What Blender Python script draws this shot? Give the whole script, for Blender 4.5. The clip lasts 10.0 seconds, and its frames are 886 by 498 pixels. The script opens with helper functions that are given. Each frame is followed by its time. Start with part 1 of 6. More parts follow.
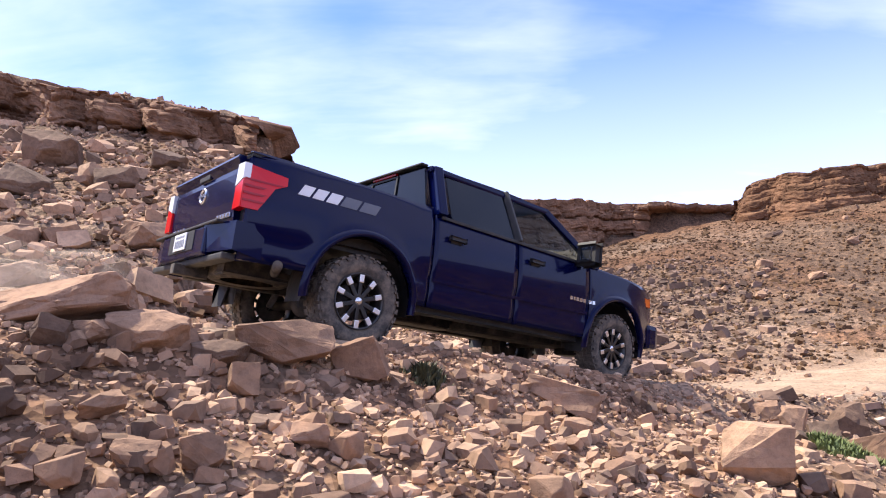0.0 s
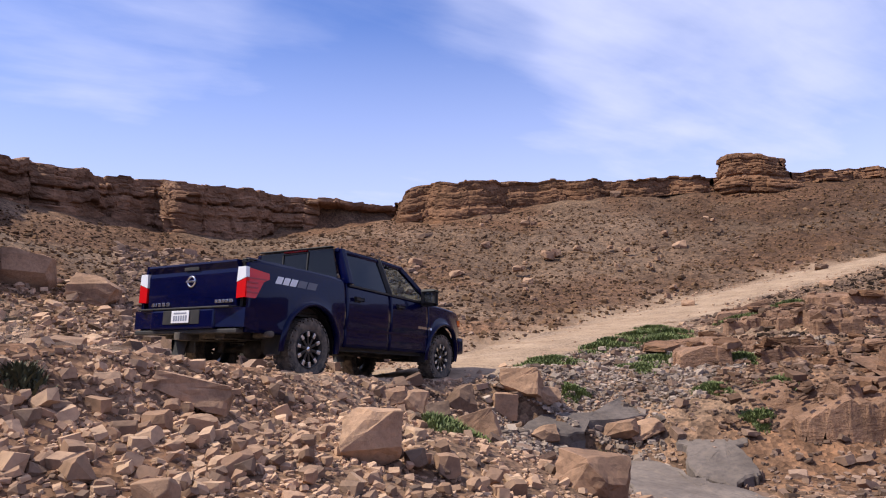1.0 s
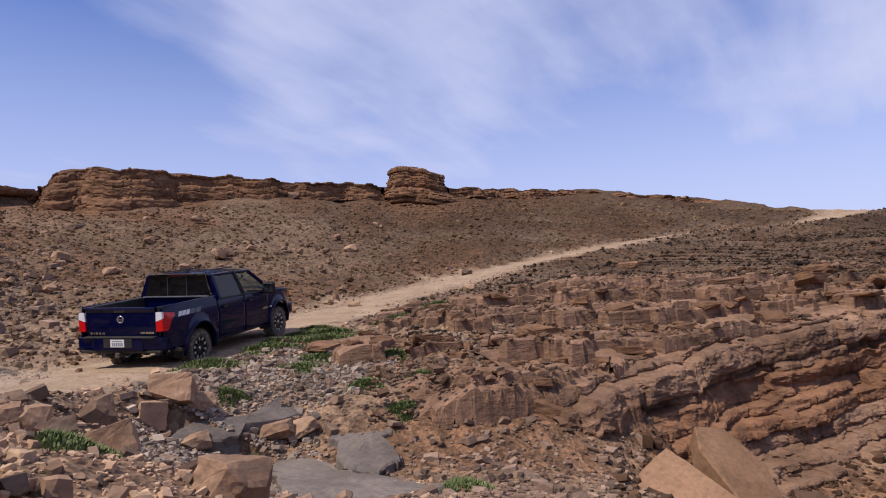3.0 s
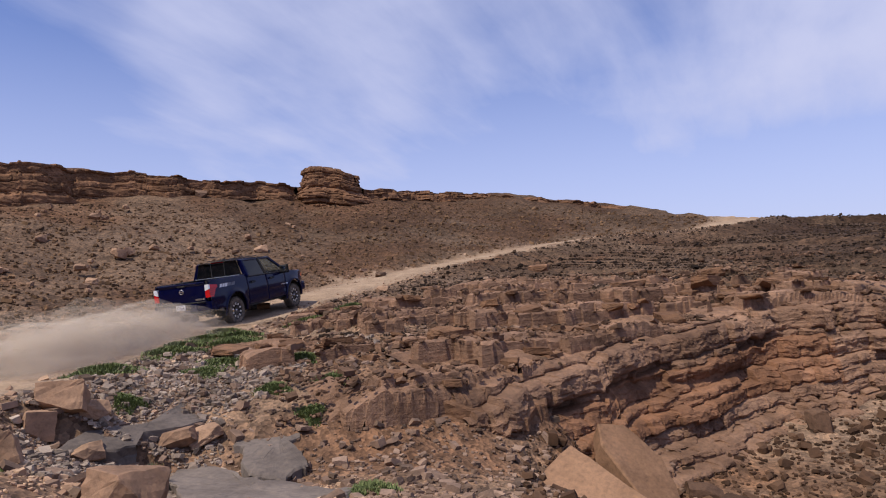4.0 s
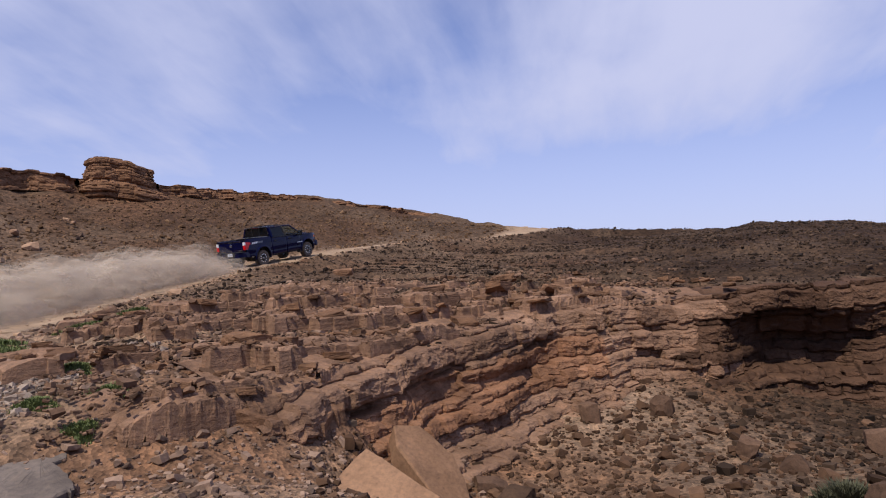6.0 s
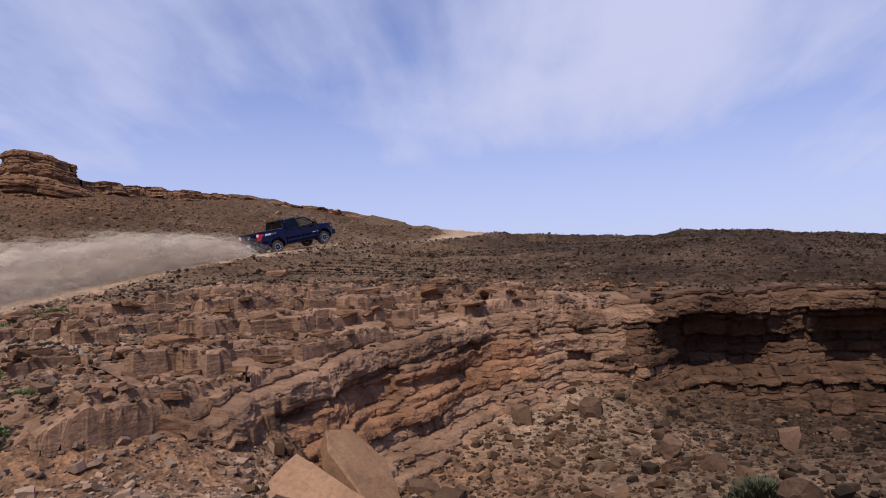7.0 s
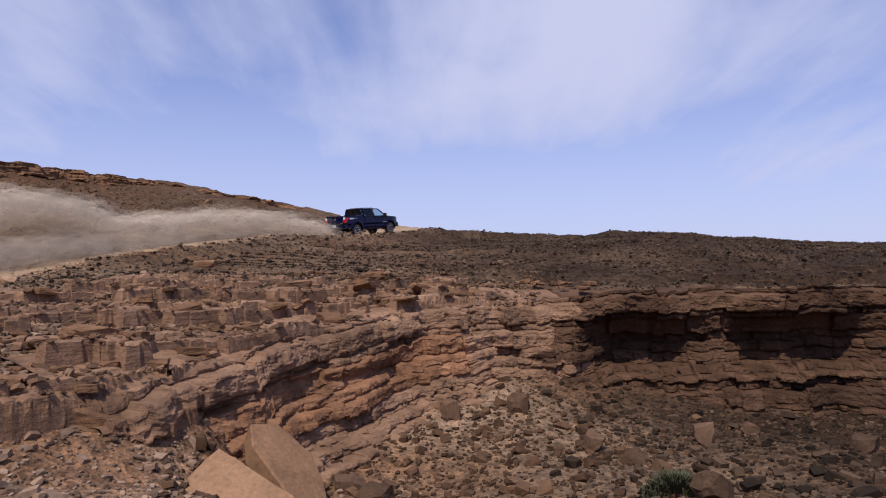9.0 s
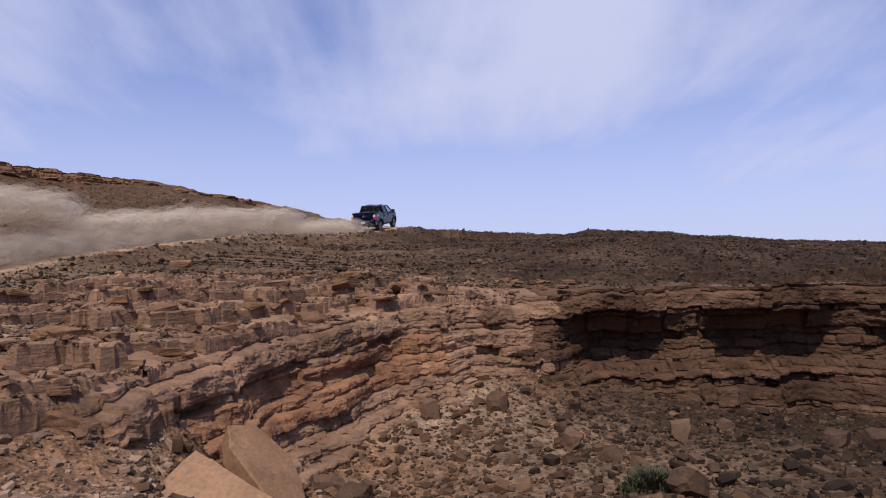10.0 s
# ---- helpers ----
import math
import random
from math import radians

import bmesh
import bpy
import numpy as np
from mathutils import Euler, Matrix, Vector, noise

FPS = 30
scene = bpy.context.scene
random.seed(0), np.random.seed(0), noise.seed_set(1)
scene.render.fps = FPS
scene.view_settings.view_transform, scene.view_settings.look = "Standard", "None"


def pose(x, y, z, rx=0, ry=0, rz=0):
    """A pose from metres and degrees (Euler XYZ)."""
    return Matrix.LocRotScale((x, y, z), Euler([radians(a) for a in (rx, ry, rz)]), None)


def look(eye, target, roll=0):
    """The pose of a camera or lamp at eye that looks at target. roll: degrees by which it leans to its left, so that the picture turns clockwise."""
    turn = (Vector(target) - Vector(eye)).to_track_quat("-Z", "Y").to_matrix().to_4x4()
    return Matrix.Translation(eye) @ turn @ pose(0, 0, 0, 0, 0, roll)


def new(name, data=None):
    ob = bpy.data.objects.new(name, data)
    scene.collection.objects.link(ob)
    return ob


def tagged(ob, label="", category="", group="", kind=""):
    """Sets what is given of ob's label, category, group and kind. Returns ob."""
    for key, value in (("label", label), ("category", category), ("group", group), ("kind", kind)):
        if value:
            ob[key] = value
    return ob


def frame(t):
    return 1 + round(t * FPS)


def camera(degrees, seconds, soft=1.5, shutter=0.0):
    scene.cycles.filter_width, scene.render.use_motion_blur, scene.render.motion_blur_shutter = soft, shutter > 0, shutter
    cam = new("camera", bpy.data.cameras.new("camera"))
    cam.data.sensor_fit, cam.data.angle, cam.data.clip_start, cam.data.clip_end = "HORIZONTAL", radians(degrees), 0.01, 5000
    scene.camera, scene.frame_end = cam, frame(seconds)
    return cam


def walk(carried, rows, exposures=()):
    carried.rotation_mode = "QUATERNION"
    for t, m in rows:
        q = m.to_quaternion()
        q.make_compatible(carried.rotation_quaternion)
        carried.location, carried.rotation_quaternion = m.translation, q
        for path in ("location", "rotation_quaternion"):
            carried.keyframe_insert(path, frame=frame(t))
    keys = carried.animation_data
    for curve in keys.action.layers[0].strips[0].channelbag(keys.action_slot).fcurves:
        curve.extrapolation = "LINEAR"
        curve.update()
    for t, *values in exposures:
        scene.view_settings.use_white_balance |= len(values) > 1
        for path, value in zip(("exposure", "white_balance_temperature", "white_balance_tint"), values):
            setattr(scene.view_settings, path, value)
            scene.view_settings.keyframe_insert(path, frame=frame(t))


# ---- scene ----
# The camera pans on an arm of half a metre about a fixed foot.
cam = camera(66.98, 10.0, 1.1)
EYE, ARM = 1.6, 0.5
PATH = [
    (0.0, -1.70, 7.37, 2.71),
    (0.5, -15.15, 6.09, 2.24),
    (1.0, -29.41, 5.32, 2.78),
    (1.5, -40.17, 4.94, 2.65),
    (2.0, -49.09, 4.38, 2.51),
    (2.5, -53.42, 4.11, 2.56),
    (4.0, -63.76, 3.85, 2.72),
    (4.5, -68.41, 3.65, 2.49),
    (5.0, -72.83, 3.61, 2.64),
    (5.5, -76.61, 3.51, 2.62),
    (7.0, -85.44, 3.49, 2.05),
    (7.5, -87.07, 3.51, 1.75),
    (8.0, -88.27, 3.39, 1.28),
    (8.5, -89.05, 3.19, 1.11),
    (9.0, -91.04, 2.93, 0.79),
    (9.5, -91.85, 2.87, 0.74),
    (10.0, -92.77, 2.83, 1.01),
]
ROUTE = [
    (0.0, 0.23, 7.63, 1.27, 37.5, -9.4, 2.1),
    (0.5, 2.11, 8.97, 0.89, 35.3, -7.7, 1.3),
    (1.0, 4.00, 10.23, 0.59, 31.8, -6.6, 0.6),
    (1.5, 5.63, 11.10, 0.43, 29.2, -4.5, 2.3),
    (2.0, 7.04, 11.79, 0.45, 28.5, 0.6, -2.9),
    (2.5, 8.51, 12.47, 0.47, 25.0, 5.3, 3.7),
    (4.0, 17.51, 15.49, 1.16, 9.8, 6.7, -3.3),
    (4.5, 21.63, 16.02, 1.68, 5.0, 7.5, 0.9),
    (5.0, 26.17, 16.07, 2.26, 0.6, 9.5, -2.6),
    (5.5, 30.41, 15.57, 2.89, -7.9, 8.6, 0.8),
    (7.0, 40.52, 11.80, 4.36, -36.0, 11.5, -1.2),
    (7.5, 43.10, 10.06, 4.67, -43.2, 4.2, -0.6),
    (8.3, 46.43, 7.29, 4.87, -46.8, 2.9, -0.3),
    (9.0, 49.54, 4.27, 5.22, -37.4, 5.9, 1.5),
    (9.5, 51.79, 2.89, 5.54, -27.1, 8.1, 1.2),
    (10.0, 53.99, 2.14, 5.91, -15.9, 9.2, 1.4),
]
EXPOSURES = [(0.0, 0.92), (0.5, 0.55), (1.0, 0.16), (1.6, -0.10), (2.5, -0.18), (4.0, -0.28), (10.0, -0.30)]


def arm_end(yaw):
    a = radians(-yaw)
    return ARM * math.sin(a), ARM * math.cos(a) - ARM


walk(cam, [(t, pose(*arm_end(yaw), EYE, 90 + pitch, roll, yaw)) for t, yaw, pitch, roll in PATH], EXPOSURES)

# ---- sky and sun ----
SUN_AZ, SUN_EL = -68.0, 57.0        # degrees: from +y towards +x, and above the horizon
sun_dir = Vector((math.sin(radians(SUN_AZ)) * math.cos(radians(SUN_EL)), math.cos(radians(SUN_AZ)) * math.cos(radians(SUN_EL)), math.sin(radians(SUN_EL))))
sun = new("sun", bpy.data.lights.new("sun", "SUN"))
sun.data.energy, sun.data.angle, sun.data.color = 4.9, radians(0.7), (1.0, 0.92, 0.80)
sun.matrix_world = look(sun_dir * 200, (0, 0, 0))

world = bpy.data.worlds.new("sky")
scene.world = world
world.use_nodes = True
wt = world.node_tree
wt.nodes.clear()


def wnode(kind, **values):
    n = wt.nodes.new(kind)
    for key, value in values.items():
        n.inputs[key].default_value = value
    return n


w_out, w_bg = wnode("ShaderNodeOutputWorld"), wnode("ShaderNodeBackground", Strength=1.0)
w_sky = wnode("ShaderNodeTexSky")
w_sky.sky_type, w_sky.sun_disc = "NISHITA", False
w_sky.sun_elevation, w_sky.sun_rotation = radians(SUN_EL), radians(SUN_AZ)
w_sky.dust_density, w_sky.altitude = 1.0, 1200
w_gain = wnode("ShaderNodeMix")
w_gain.data_type, w_gain.blend_type = "RGBA", "MULTIPLY"
w_gain.inputs[0].default_value = 1.0
w_gain.inputs[7].default_value = (0.101, 0.118, 0.184, 1)
w_tex = wnode("ShaderNodeTexCoord")
w_sep = wnode("ShaderNodeSeparateXYZ")
w_high = wnode("ShaderNodeMath")
w_high.operation = "ADD"
w_high.inputs[1].default_value = 0.22
w_floor = wnode("ShaderNodeMath")
w_floor.operation = "MAXIMUM"
w_floor.inputs[1].default_value = 0.06
w_div = wnode("ShaderNodeVectorMath")
w_div.operation = "DIVIDE"
w_comb = wnode("ShaderNodeCombineXYZ")
w_map = wnode("ShaderNodeMapping")
w_map.inputs["Scale"].default_value = (0.8, 1.1, 1.0)
w_map.inputs["Rotation"].default_value = (0, 0, radians(28))
w_map.inputs["Location"].default_value = (0.4, 1.3, 0)
w_n1 = wnode("ShaderNodeTexNoise", Scale=1.25, Detail=6.0, Roughness=0.5, Distortion=0.15)
w_n2 = wnode("ShaderNodeTexNoise", Scale=0.55, Detail=3.0, Roughness=0.5, Distortion=0.2)
w_mix = wnode("ShaderNodeMath")
w_mix.operation = "MULTIPLY_ADD"
w_mix.inputs[1].default_value = 0.6
w_ramp = wnode("ShaderNodeValToRGB")
w_ramp.color_ramp.elements[0].position, w_ramp.color_ramp.elements[1].position = 0.0, 1.0
w_ramp.color_ramp.interpolation = "EASE"
w_haze = wnode("ShaderNodeMapRange", **{"From Min": 0.0, "From Max": 0.42, "To Min": 1.0, "To Max": 0.0})
w_sum = wnode("ShaderNodeMath")
w_sum.operation, w_sum.use_clamp = "MAXIMUM", True
w_cloud = wnode("ShaderNodeMix")
w_cloud.data_type = "RGBA"
w_cloud.inputs[7].default_value = (0.71, 0.75, 1.05, 1)
L = wt.links.new
L(w_tex.outputs["Generated"], w_sep.inputs[0])
L(w_sep.outputs[2], w_high.inputs[0])
L(w_high.outputs[0], w_floor.inputs[0])
for i in range(3):
    L(w_floor.outputs[0], w_comb.inputs[i])
L(w_tex.outputs["Generated"], w_div.inputs[0])
L(w_comb.outputs[0], w_div.inputs[1])
L(w_div.outputs[0], w_map.inputs[0])
L(w_map.outputs[0], w_n1.inputs["Vector"])
L(w_map.outputs[0], w_n2.inputs["Vector"])
L(w_n2.outputs[0], w_mix.inputs[0])
L(w_n1.outputs[0], w_mix.inputs[2])
# banks of cloud and clearer stretches: azimuth, elevation, reach in degrees, weight
w_last = w_mix.outputs[0]
for c_az, c_el, c_reach, c_weight in ((98, 20, 15, 0.24), (112, 16, 16, 0.16), (62, 21, 15, -0.10), (74, 13, 8, -0.06), (30, 21, 10, -0.13), (50, 17, 14, 0.14), (-26, 25, 13, -0.2), (22, 25, 10, -0.16), (-12, 24, 7, 0.08), (5, 20, 26, -0.12), (104, 8, 5, -0.1)):
    c_dir = (math.sin(radians(c_az)) * math.cos(radians(c_el)), math.cos(radians(c_az)) * math.cos(radians(c_el)), math.sin(radians(c_el)))
    w_dot = wnode("ShaderNodeVectorMath")
    w_dot.operation = "DOT_PRODUCT"
    w_dot.inputs[1].default_value = c_dir
    L(w_tex.outputs["Generated"], w_dot.inputs[0])
    w_near = wnode("ShaderNodeMapRange", **{"From Min": math.cos(radians(c_reach)), "From Max": 1.0, "To Min": 0.0, "To Max": c_weight})
    w_near.interpolation_type = "SMOOTHSTEP"
    L(w_dot.outputs["Value"], w_near.inputs[0])
    w_add = wnode("ShaderNodeMath")
    w_add.operation = "ADD"
    L(w_last, w_add.inputs[0])
    L(w_near.outputs[0], w_add.inputs[1])
    w_last = w_add.outputs[0]
# thin streaks drawn out by the wind
w_long = wnode("ShaderNodeMapping")
w_long.inputs["Scale"].default_value = (1.1, 4.2, 1.0)
w_long.inputs["Rotation"].default_value = (0, 0, radians(62))
w_n3 = wnode("ShaderNodeTexNoise", Scale=1.7, Detail=7.0, Roughness=0.58, Distortion=0.35)
w_streak = wnode("ShaderNodeMath")
w_streak.operation = "MULTIPLY_ADD"
w_streak.inputs[1].default_value = 0.32
L(w_div.outputs[0], w_long.inputs[0])
L(w_long.outputs[0], w_n3.inputs["Vector"])
L(w_n3.outputs[0], w_streak.inputs[0])
L(w_last, w_streak.inputs[2])
w_fit = wnode("ShaderNodeMapRange", **{"From Min": 0.60, "From Max": 1.36, "To Min": 0.0, "To Max": 1.0})
L(w_streak.outputs[0], w_fit.inputs[0])
L(w_fit.outputs[0], w_ramp.inputs[0])
L(w_sep.outputs[2], w_haze.inputs[0])
L(w_ramp.outputs[0], w_sum.inputs[0])
L(w_haze.outputs[0], w_sum.inputs[1])
L(w_sum.outputs[0], w_cloud.inputs[0])
L(w_sky.outputs[0], w_gain.inputs[6])
L(w_gain.outputs[2], w_cloud.inputs[6])
L(w_cloud.outputs[2], w_bg.inputs[0])
L(w_bg.outputs[0], w_out.inputs[0])


# ---- materials ----
def material(name, rough=0.8, metal=0.0, colour=(0.5, 0.5, 0.5)):
    m = bpy.data.materials.new(name)
    m.use_nodes = True
    b = m.node_tree.nodes["Principled BSDF"]
    b.inputs["Base Color"].default_value = (*colour, 1)
    b.inputs["Roughness"].default_value, b.inputs["Metallic"].default_value = rough, metal
    return m, m.node_tree, b


def add(nt, kind, **values):
    n = nt.nodes.new(kind)
    for key, value in values.items():
        n.inputs[key.replace("_", " ")].default_value = value
    return n


def ramp(nt, source, *stops):
    r = nt.nodes.new("ShaderNodeValToRGB")
    while len(r.color_ramp.elements) < len(stops):
        r.color_ramp.elements.new(0.5)
    for e, (p, c) in zip(r.color_ramp.elements, stops):
        e.position, e.color = p, (*c, 1) if len(c) == 3 else c
    nt.links.new(source, r.inputs[0])
    return r.outputs[0]


def mixed(nt, factor, a, b, blend="MIX"):
    m = nt.nodes.new("ShaderNodeMix")
    m.data_type, m.blend_type = "RGBA", blend
    for i, v in ((0, factor), (6, a), (7, b)):
        if isinstance(v, (int, float)):
            m.inputs[i].default_value = v
        elif isinstance(v, tuple):
            m.inputs[i].default_value = (*v, 1)
        else:
            nt.links.new(v, m.inputs[i])
    return m.outputs[2]


def bumped(nt, b, height, strength, distance, below=None):
    n = add(nt, "ShaderNodeBump", Strength=strength, Distance=distance)
    nt.links.new(height, n.inputs["Height"])
    if below is not None:
        nt.links.new(below, n.inputs["Normal"])
    nt.links.new(n.outputs[0], b.inputs["Normal"])
    return n.outputs[0]


def rock_material(name, dark, mid, light, per="object", strata=0.0, fine=1.0):
    """Weathered sandstone: broad tone from the piece itself, then stains, bedding and grain."""
    m, nt, b = material(name, 0.9)
    b.inputs["Specular IOR Level"].default_value = 0.12
    L = nt.links.new
    co = add(nt, "ShaderNodeTexCoord")
    geo = nt.nodes.new("ShaderNodeNewGeometry")
    where = geo.outputs["Position"]
    n1 = add(nt, "ShaderNodeTexNoise", Scale=1.1, Detail=6.0, Roughness=0.6)
    n2 = add(nt, "ShaderNodeTexNoise", Scale=14.0 * fine, Detail=7.0, Roughness=0.68)
    L(where, n1.inputs["Vector"])
    L(where, n2.inputs["Vector"])
    if per == "island":
        rnd = geo.outputs["Random Per Island"]
    elif per == "bed":
        bed = nt.nodes.new("ShaderNodeAttribute")
        bed.attribute_name = "bed_tone"
        rnd = bed.outputs["Fac"]
    else:
        rnd = nt.nodes.new("ShaderNodeObjectInfo").outputs["Random"]
    tone = ramp(nt, rnd, (0.0, dark), (0.4, mid), (0.8, light), (1.0, mid))
    stain = ramp(nt, n1.outputs[0], (0.3, tuple(0.55 * c for c in (1, 0.95, 0.92))), (0.62, (1.1, 1.06, 1.02)))
    grain = ramp(nt, n2.outputs[0], (0.25, (0.66, 0.66, 0.68)), (0.5, (1, 1, 1)), (0.75, (1.28, 1.22, 1.15)))
    c = mixed(nt, 1.0, mixed(nt, 1.0, tone, stain, "MULTIPLY"), grain, "MULTIPLY")
    height = n2.outputs[0]
    if strata:
        mp = add(nt, "ShaderNodeMapping", Scale=(1.5, 1.5, 7.0))
        L(where, mp.inputs[0])
        n3 = add(nt, "ShaderNodeTexNoise", Scale=1.6, Detail=5.0, Roughness=0.62, Distortion=0.3)
        L(mp.outputs[0], n3.inputs["Vector"])
        beds = ramp(nt, n3.outputs[0], (0.3, (0.76, 0.73, 0.72)), (0.5, (1, 1, 1)), (0.7, (1.14, 1.08, 1.02)))
        c = mixed(nt, strata, c, mixed(nt, 1.0, c, beds, "MULTIPLY"))
        first = bumped(nt, b, n3.outputs[0], 0.7, 0.08)
        bumped(nt, b, height, 0.85, 0.05, first)
    else:
        bumped(nt, b, height, 0.65, 0.02)
    L(c, b.inputs["Base Color"])
    return m


M_rock = rock_material("sandstone", (0.15, 0.106, 0.081), (0.295, 0.187, 0.127), (0.385, 0.255, 0.171))
M_rubble = rock_material("sandstone rubble", (0.21, 0.15, 0.112), (0.41, 0.265, 0.18), (0.56, 0.395, 0.27), "island")
M_gully = rock_material("reddish rubble", (0.10, 0.072, 0.056), (0.205, 0.138, 0.102), (0.33, 0.232, 0.175), "island")
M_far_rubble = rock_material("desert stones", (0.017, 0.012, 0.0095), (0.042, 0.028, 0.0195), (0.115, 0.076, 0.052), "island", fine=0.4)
M_slope_stone = rock_material("slope stones", (0.085, 0.052, 0.031), (0.14, 0.085, 0.049), (0.215, 0.134, 0.078), "island", fine=0.4)
M_scree = rock_material("dark scree", (0.04, 0.024, 0.015), (0.08, 0.046, 0.029), (0.145, 0.086, 0.054), "island", fine=0.6)
M_dark_rock = rock_material("dark varnished rock", (0.07, 0.044, 0.031), (0.105, 0.064, 0.044), (0.155, 0.096, 0.066))
M_cliff = rock_material("bedded red sandstone", (0.13, 0.073, 0.044), (0.182, 0.104, 0.063), (0.25, 0.146, 0.09), strata=0.95, fine=0.6)
M_wall = rock_material("jointed red sandstone", (0.13, 0.08, 0.056), (0.23, 0.141, 0.095), (0.315, 0.2, 0.138), "bed", strata=0.9, fine=0.8)
M_wall_fresh = rock_material("orange shale beds", (0.15, 0.078, 0.047), (0.228, 0.121, 0.072), (0.305, 0.17, 0.105), "bed", strata=0.9, fine=0.8)
# M_wall darkened: shade painted into the rock at the alcove end
M_wall_shade = rock_material("jointed red sandstone with painted shade", (0.045, 0.028, 0.020), (0.088, 0.050, 0.033), (0.135, 0.08, 0.053), "bed", strata=0.9, fine=0.8)
M_far_wall = rock_material("weathered mesa sandstone", (0.105, 0.059, 0.035), (0.18, 0.099, 0.057), (0.25, 0.142, 0.086), "bed", strata=0.9, fine=0.35)
M_crag = rock_material("shaded crag sandstone", (0.12, 0.071, 0.047), (0.225, 0.13, 0.083), (0.32, 0.198, 0.13), "bed", strata=0.9, fine=0.5)
M_tan = rock_material("tan broken sandstone", (0.21, 0.124, 0.077), (0.245, 0.146, 0.09), (0.28, 0.17, 0.106))
M_gravel = rock_material("grey gravel", (0.13, 0.105, 0.088), (0.26, 0.205, 0.168), (0.40, 0.33, 0.275), "island")
M_ledge_stone = rock_material("ledge stones", (0.085, 0.053, 0.037), (0.16, 0.098, 0.066), (0.24, 0.152, 0.105), "island")
M_slab = rock_material("grey flagstone", (0.13, 0.11, 0.10), (0.175, 0.148, 0.132), (0.22, 0.185, 0.16), fine=0.8)


def ground_material():
    m, nt, b = material("stony desert soil", 0.95)
    b.inputs["Specular IOR Level"].default_value = 0.1
    L = nt.links.new
    geo = nt.nodes.new("ShaderNodeNewGeometry")
    where = geo.outputs["Position"]
    big = add(nt, "ShaderNodeTexNoise", Scale=0.16, Detail=5.0, Roughness=0.55)
    mid = add(nt, "ShaderNodeTexNoise", Scale=2.2, Detail=8.0, Roughness=0.7)
    peb = add(nt, "ShaderNodeTexVoronoi", Scale=16.0, Randomness=1.0)
    peb2 = add(nt, "ShaderNodeTexVoronoi", Scale=5.0, Randomness=1.0)
    fin = add(nt, "ShaderNodeTexNoise", Scale=60.0, Detail=4.0, Roughness=0.7)
    for n in (big, mid, peb, peb2, fin):
        L(where, n.inputs["Vector"])
    road = nt.nodes.new("ShaderNodeAttribute")
    road.attribute_name = "track"
    red = nt.nodes.new("ShaderNodeAttribute")
    red.attribute_name = "red_soil"
    base = ramp(nt, big.outputs[0], (0.32, (0.175, 0.112, 0.074)), (0.5, (0.222, 0.15, 0.102)), (0.68, (0.275, 0.193, 0.137)))
    # dark stony soil, together with shade painted into shelf and ravine
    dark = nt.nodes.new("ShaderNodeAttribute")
    dark.attribute_name = "varnish_and_shade"
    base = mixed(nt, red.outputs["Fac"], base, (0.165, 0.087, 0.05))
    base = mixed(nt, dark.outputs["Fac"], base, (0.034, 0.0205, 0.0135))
    blot = ramp(nt, mid.outputs[0], (0.3, (0.55, 0.53, 0.53)), (0.5, (1, 1, 1)), (0.72, (1.3, 1.25, 1.18)))
    c = mixed(nt, 1.0, base, blot, "MULTIPLY")
    stones = ramp(nt, peb.outputs["Color"], (0.1, (0.42, 0.41, 0.42)), (0.5, (1, 1, 1)), (0.9, (1.5, 1.42, 1.34)))
    cobbles = ramp(nt, peb2.outputs["Color"], (0.1, (0.5, 0.49, 0.5)), (0.5, (1, 1, 1)), (0.9, (1.45, 1.38, 1.3)))
    c = mixed(nt, 0.7, c, mixed(nt, 1.0, c, cobbles, "MULTIPLY"))
    c = mixed(nt, 0.75, c, mixed(nt, 1.0, c, stones, "MULTIPLY"))
    dust = ramp(nt, mid.outputs[0], (0.3, (0.25, 0.168, 0.108)), (0.7, (0.37, 0.262, 0.178)))
    c = mixed(nt, road.outputs["Fac"], c, dust)
    L(c, b.inputs["Base Color"])
    n0 = bumped(nt, b, peb2.outputs["Distance"], 0.35, 0.08)
    n1 = bumped(nt, b, peb.outputs["Distance"], 0.6, 0.04, n0)
    n2 = bumped(nt, b, mid.outputs[0], 0.5, 0.08, n1)
    bumped(nt, b, fin.outputs[0], 0.4, 0.01, n2)
    return m


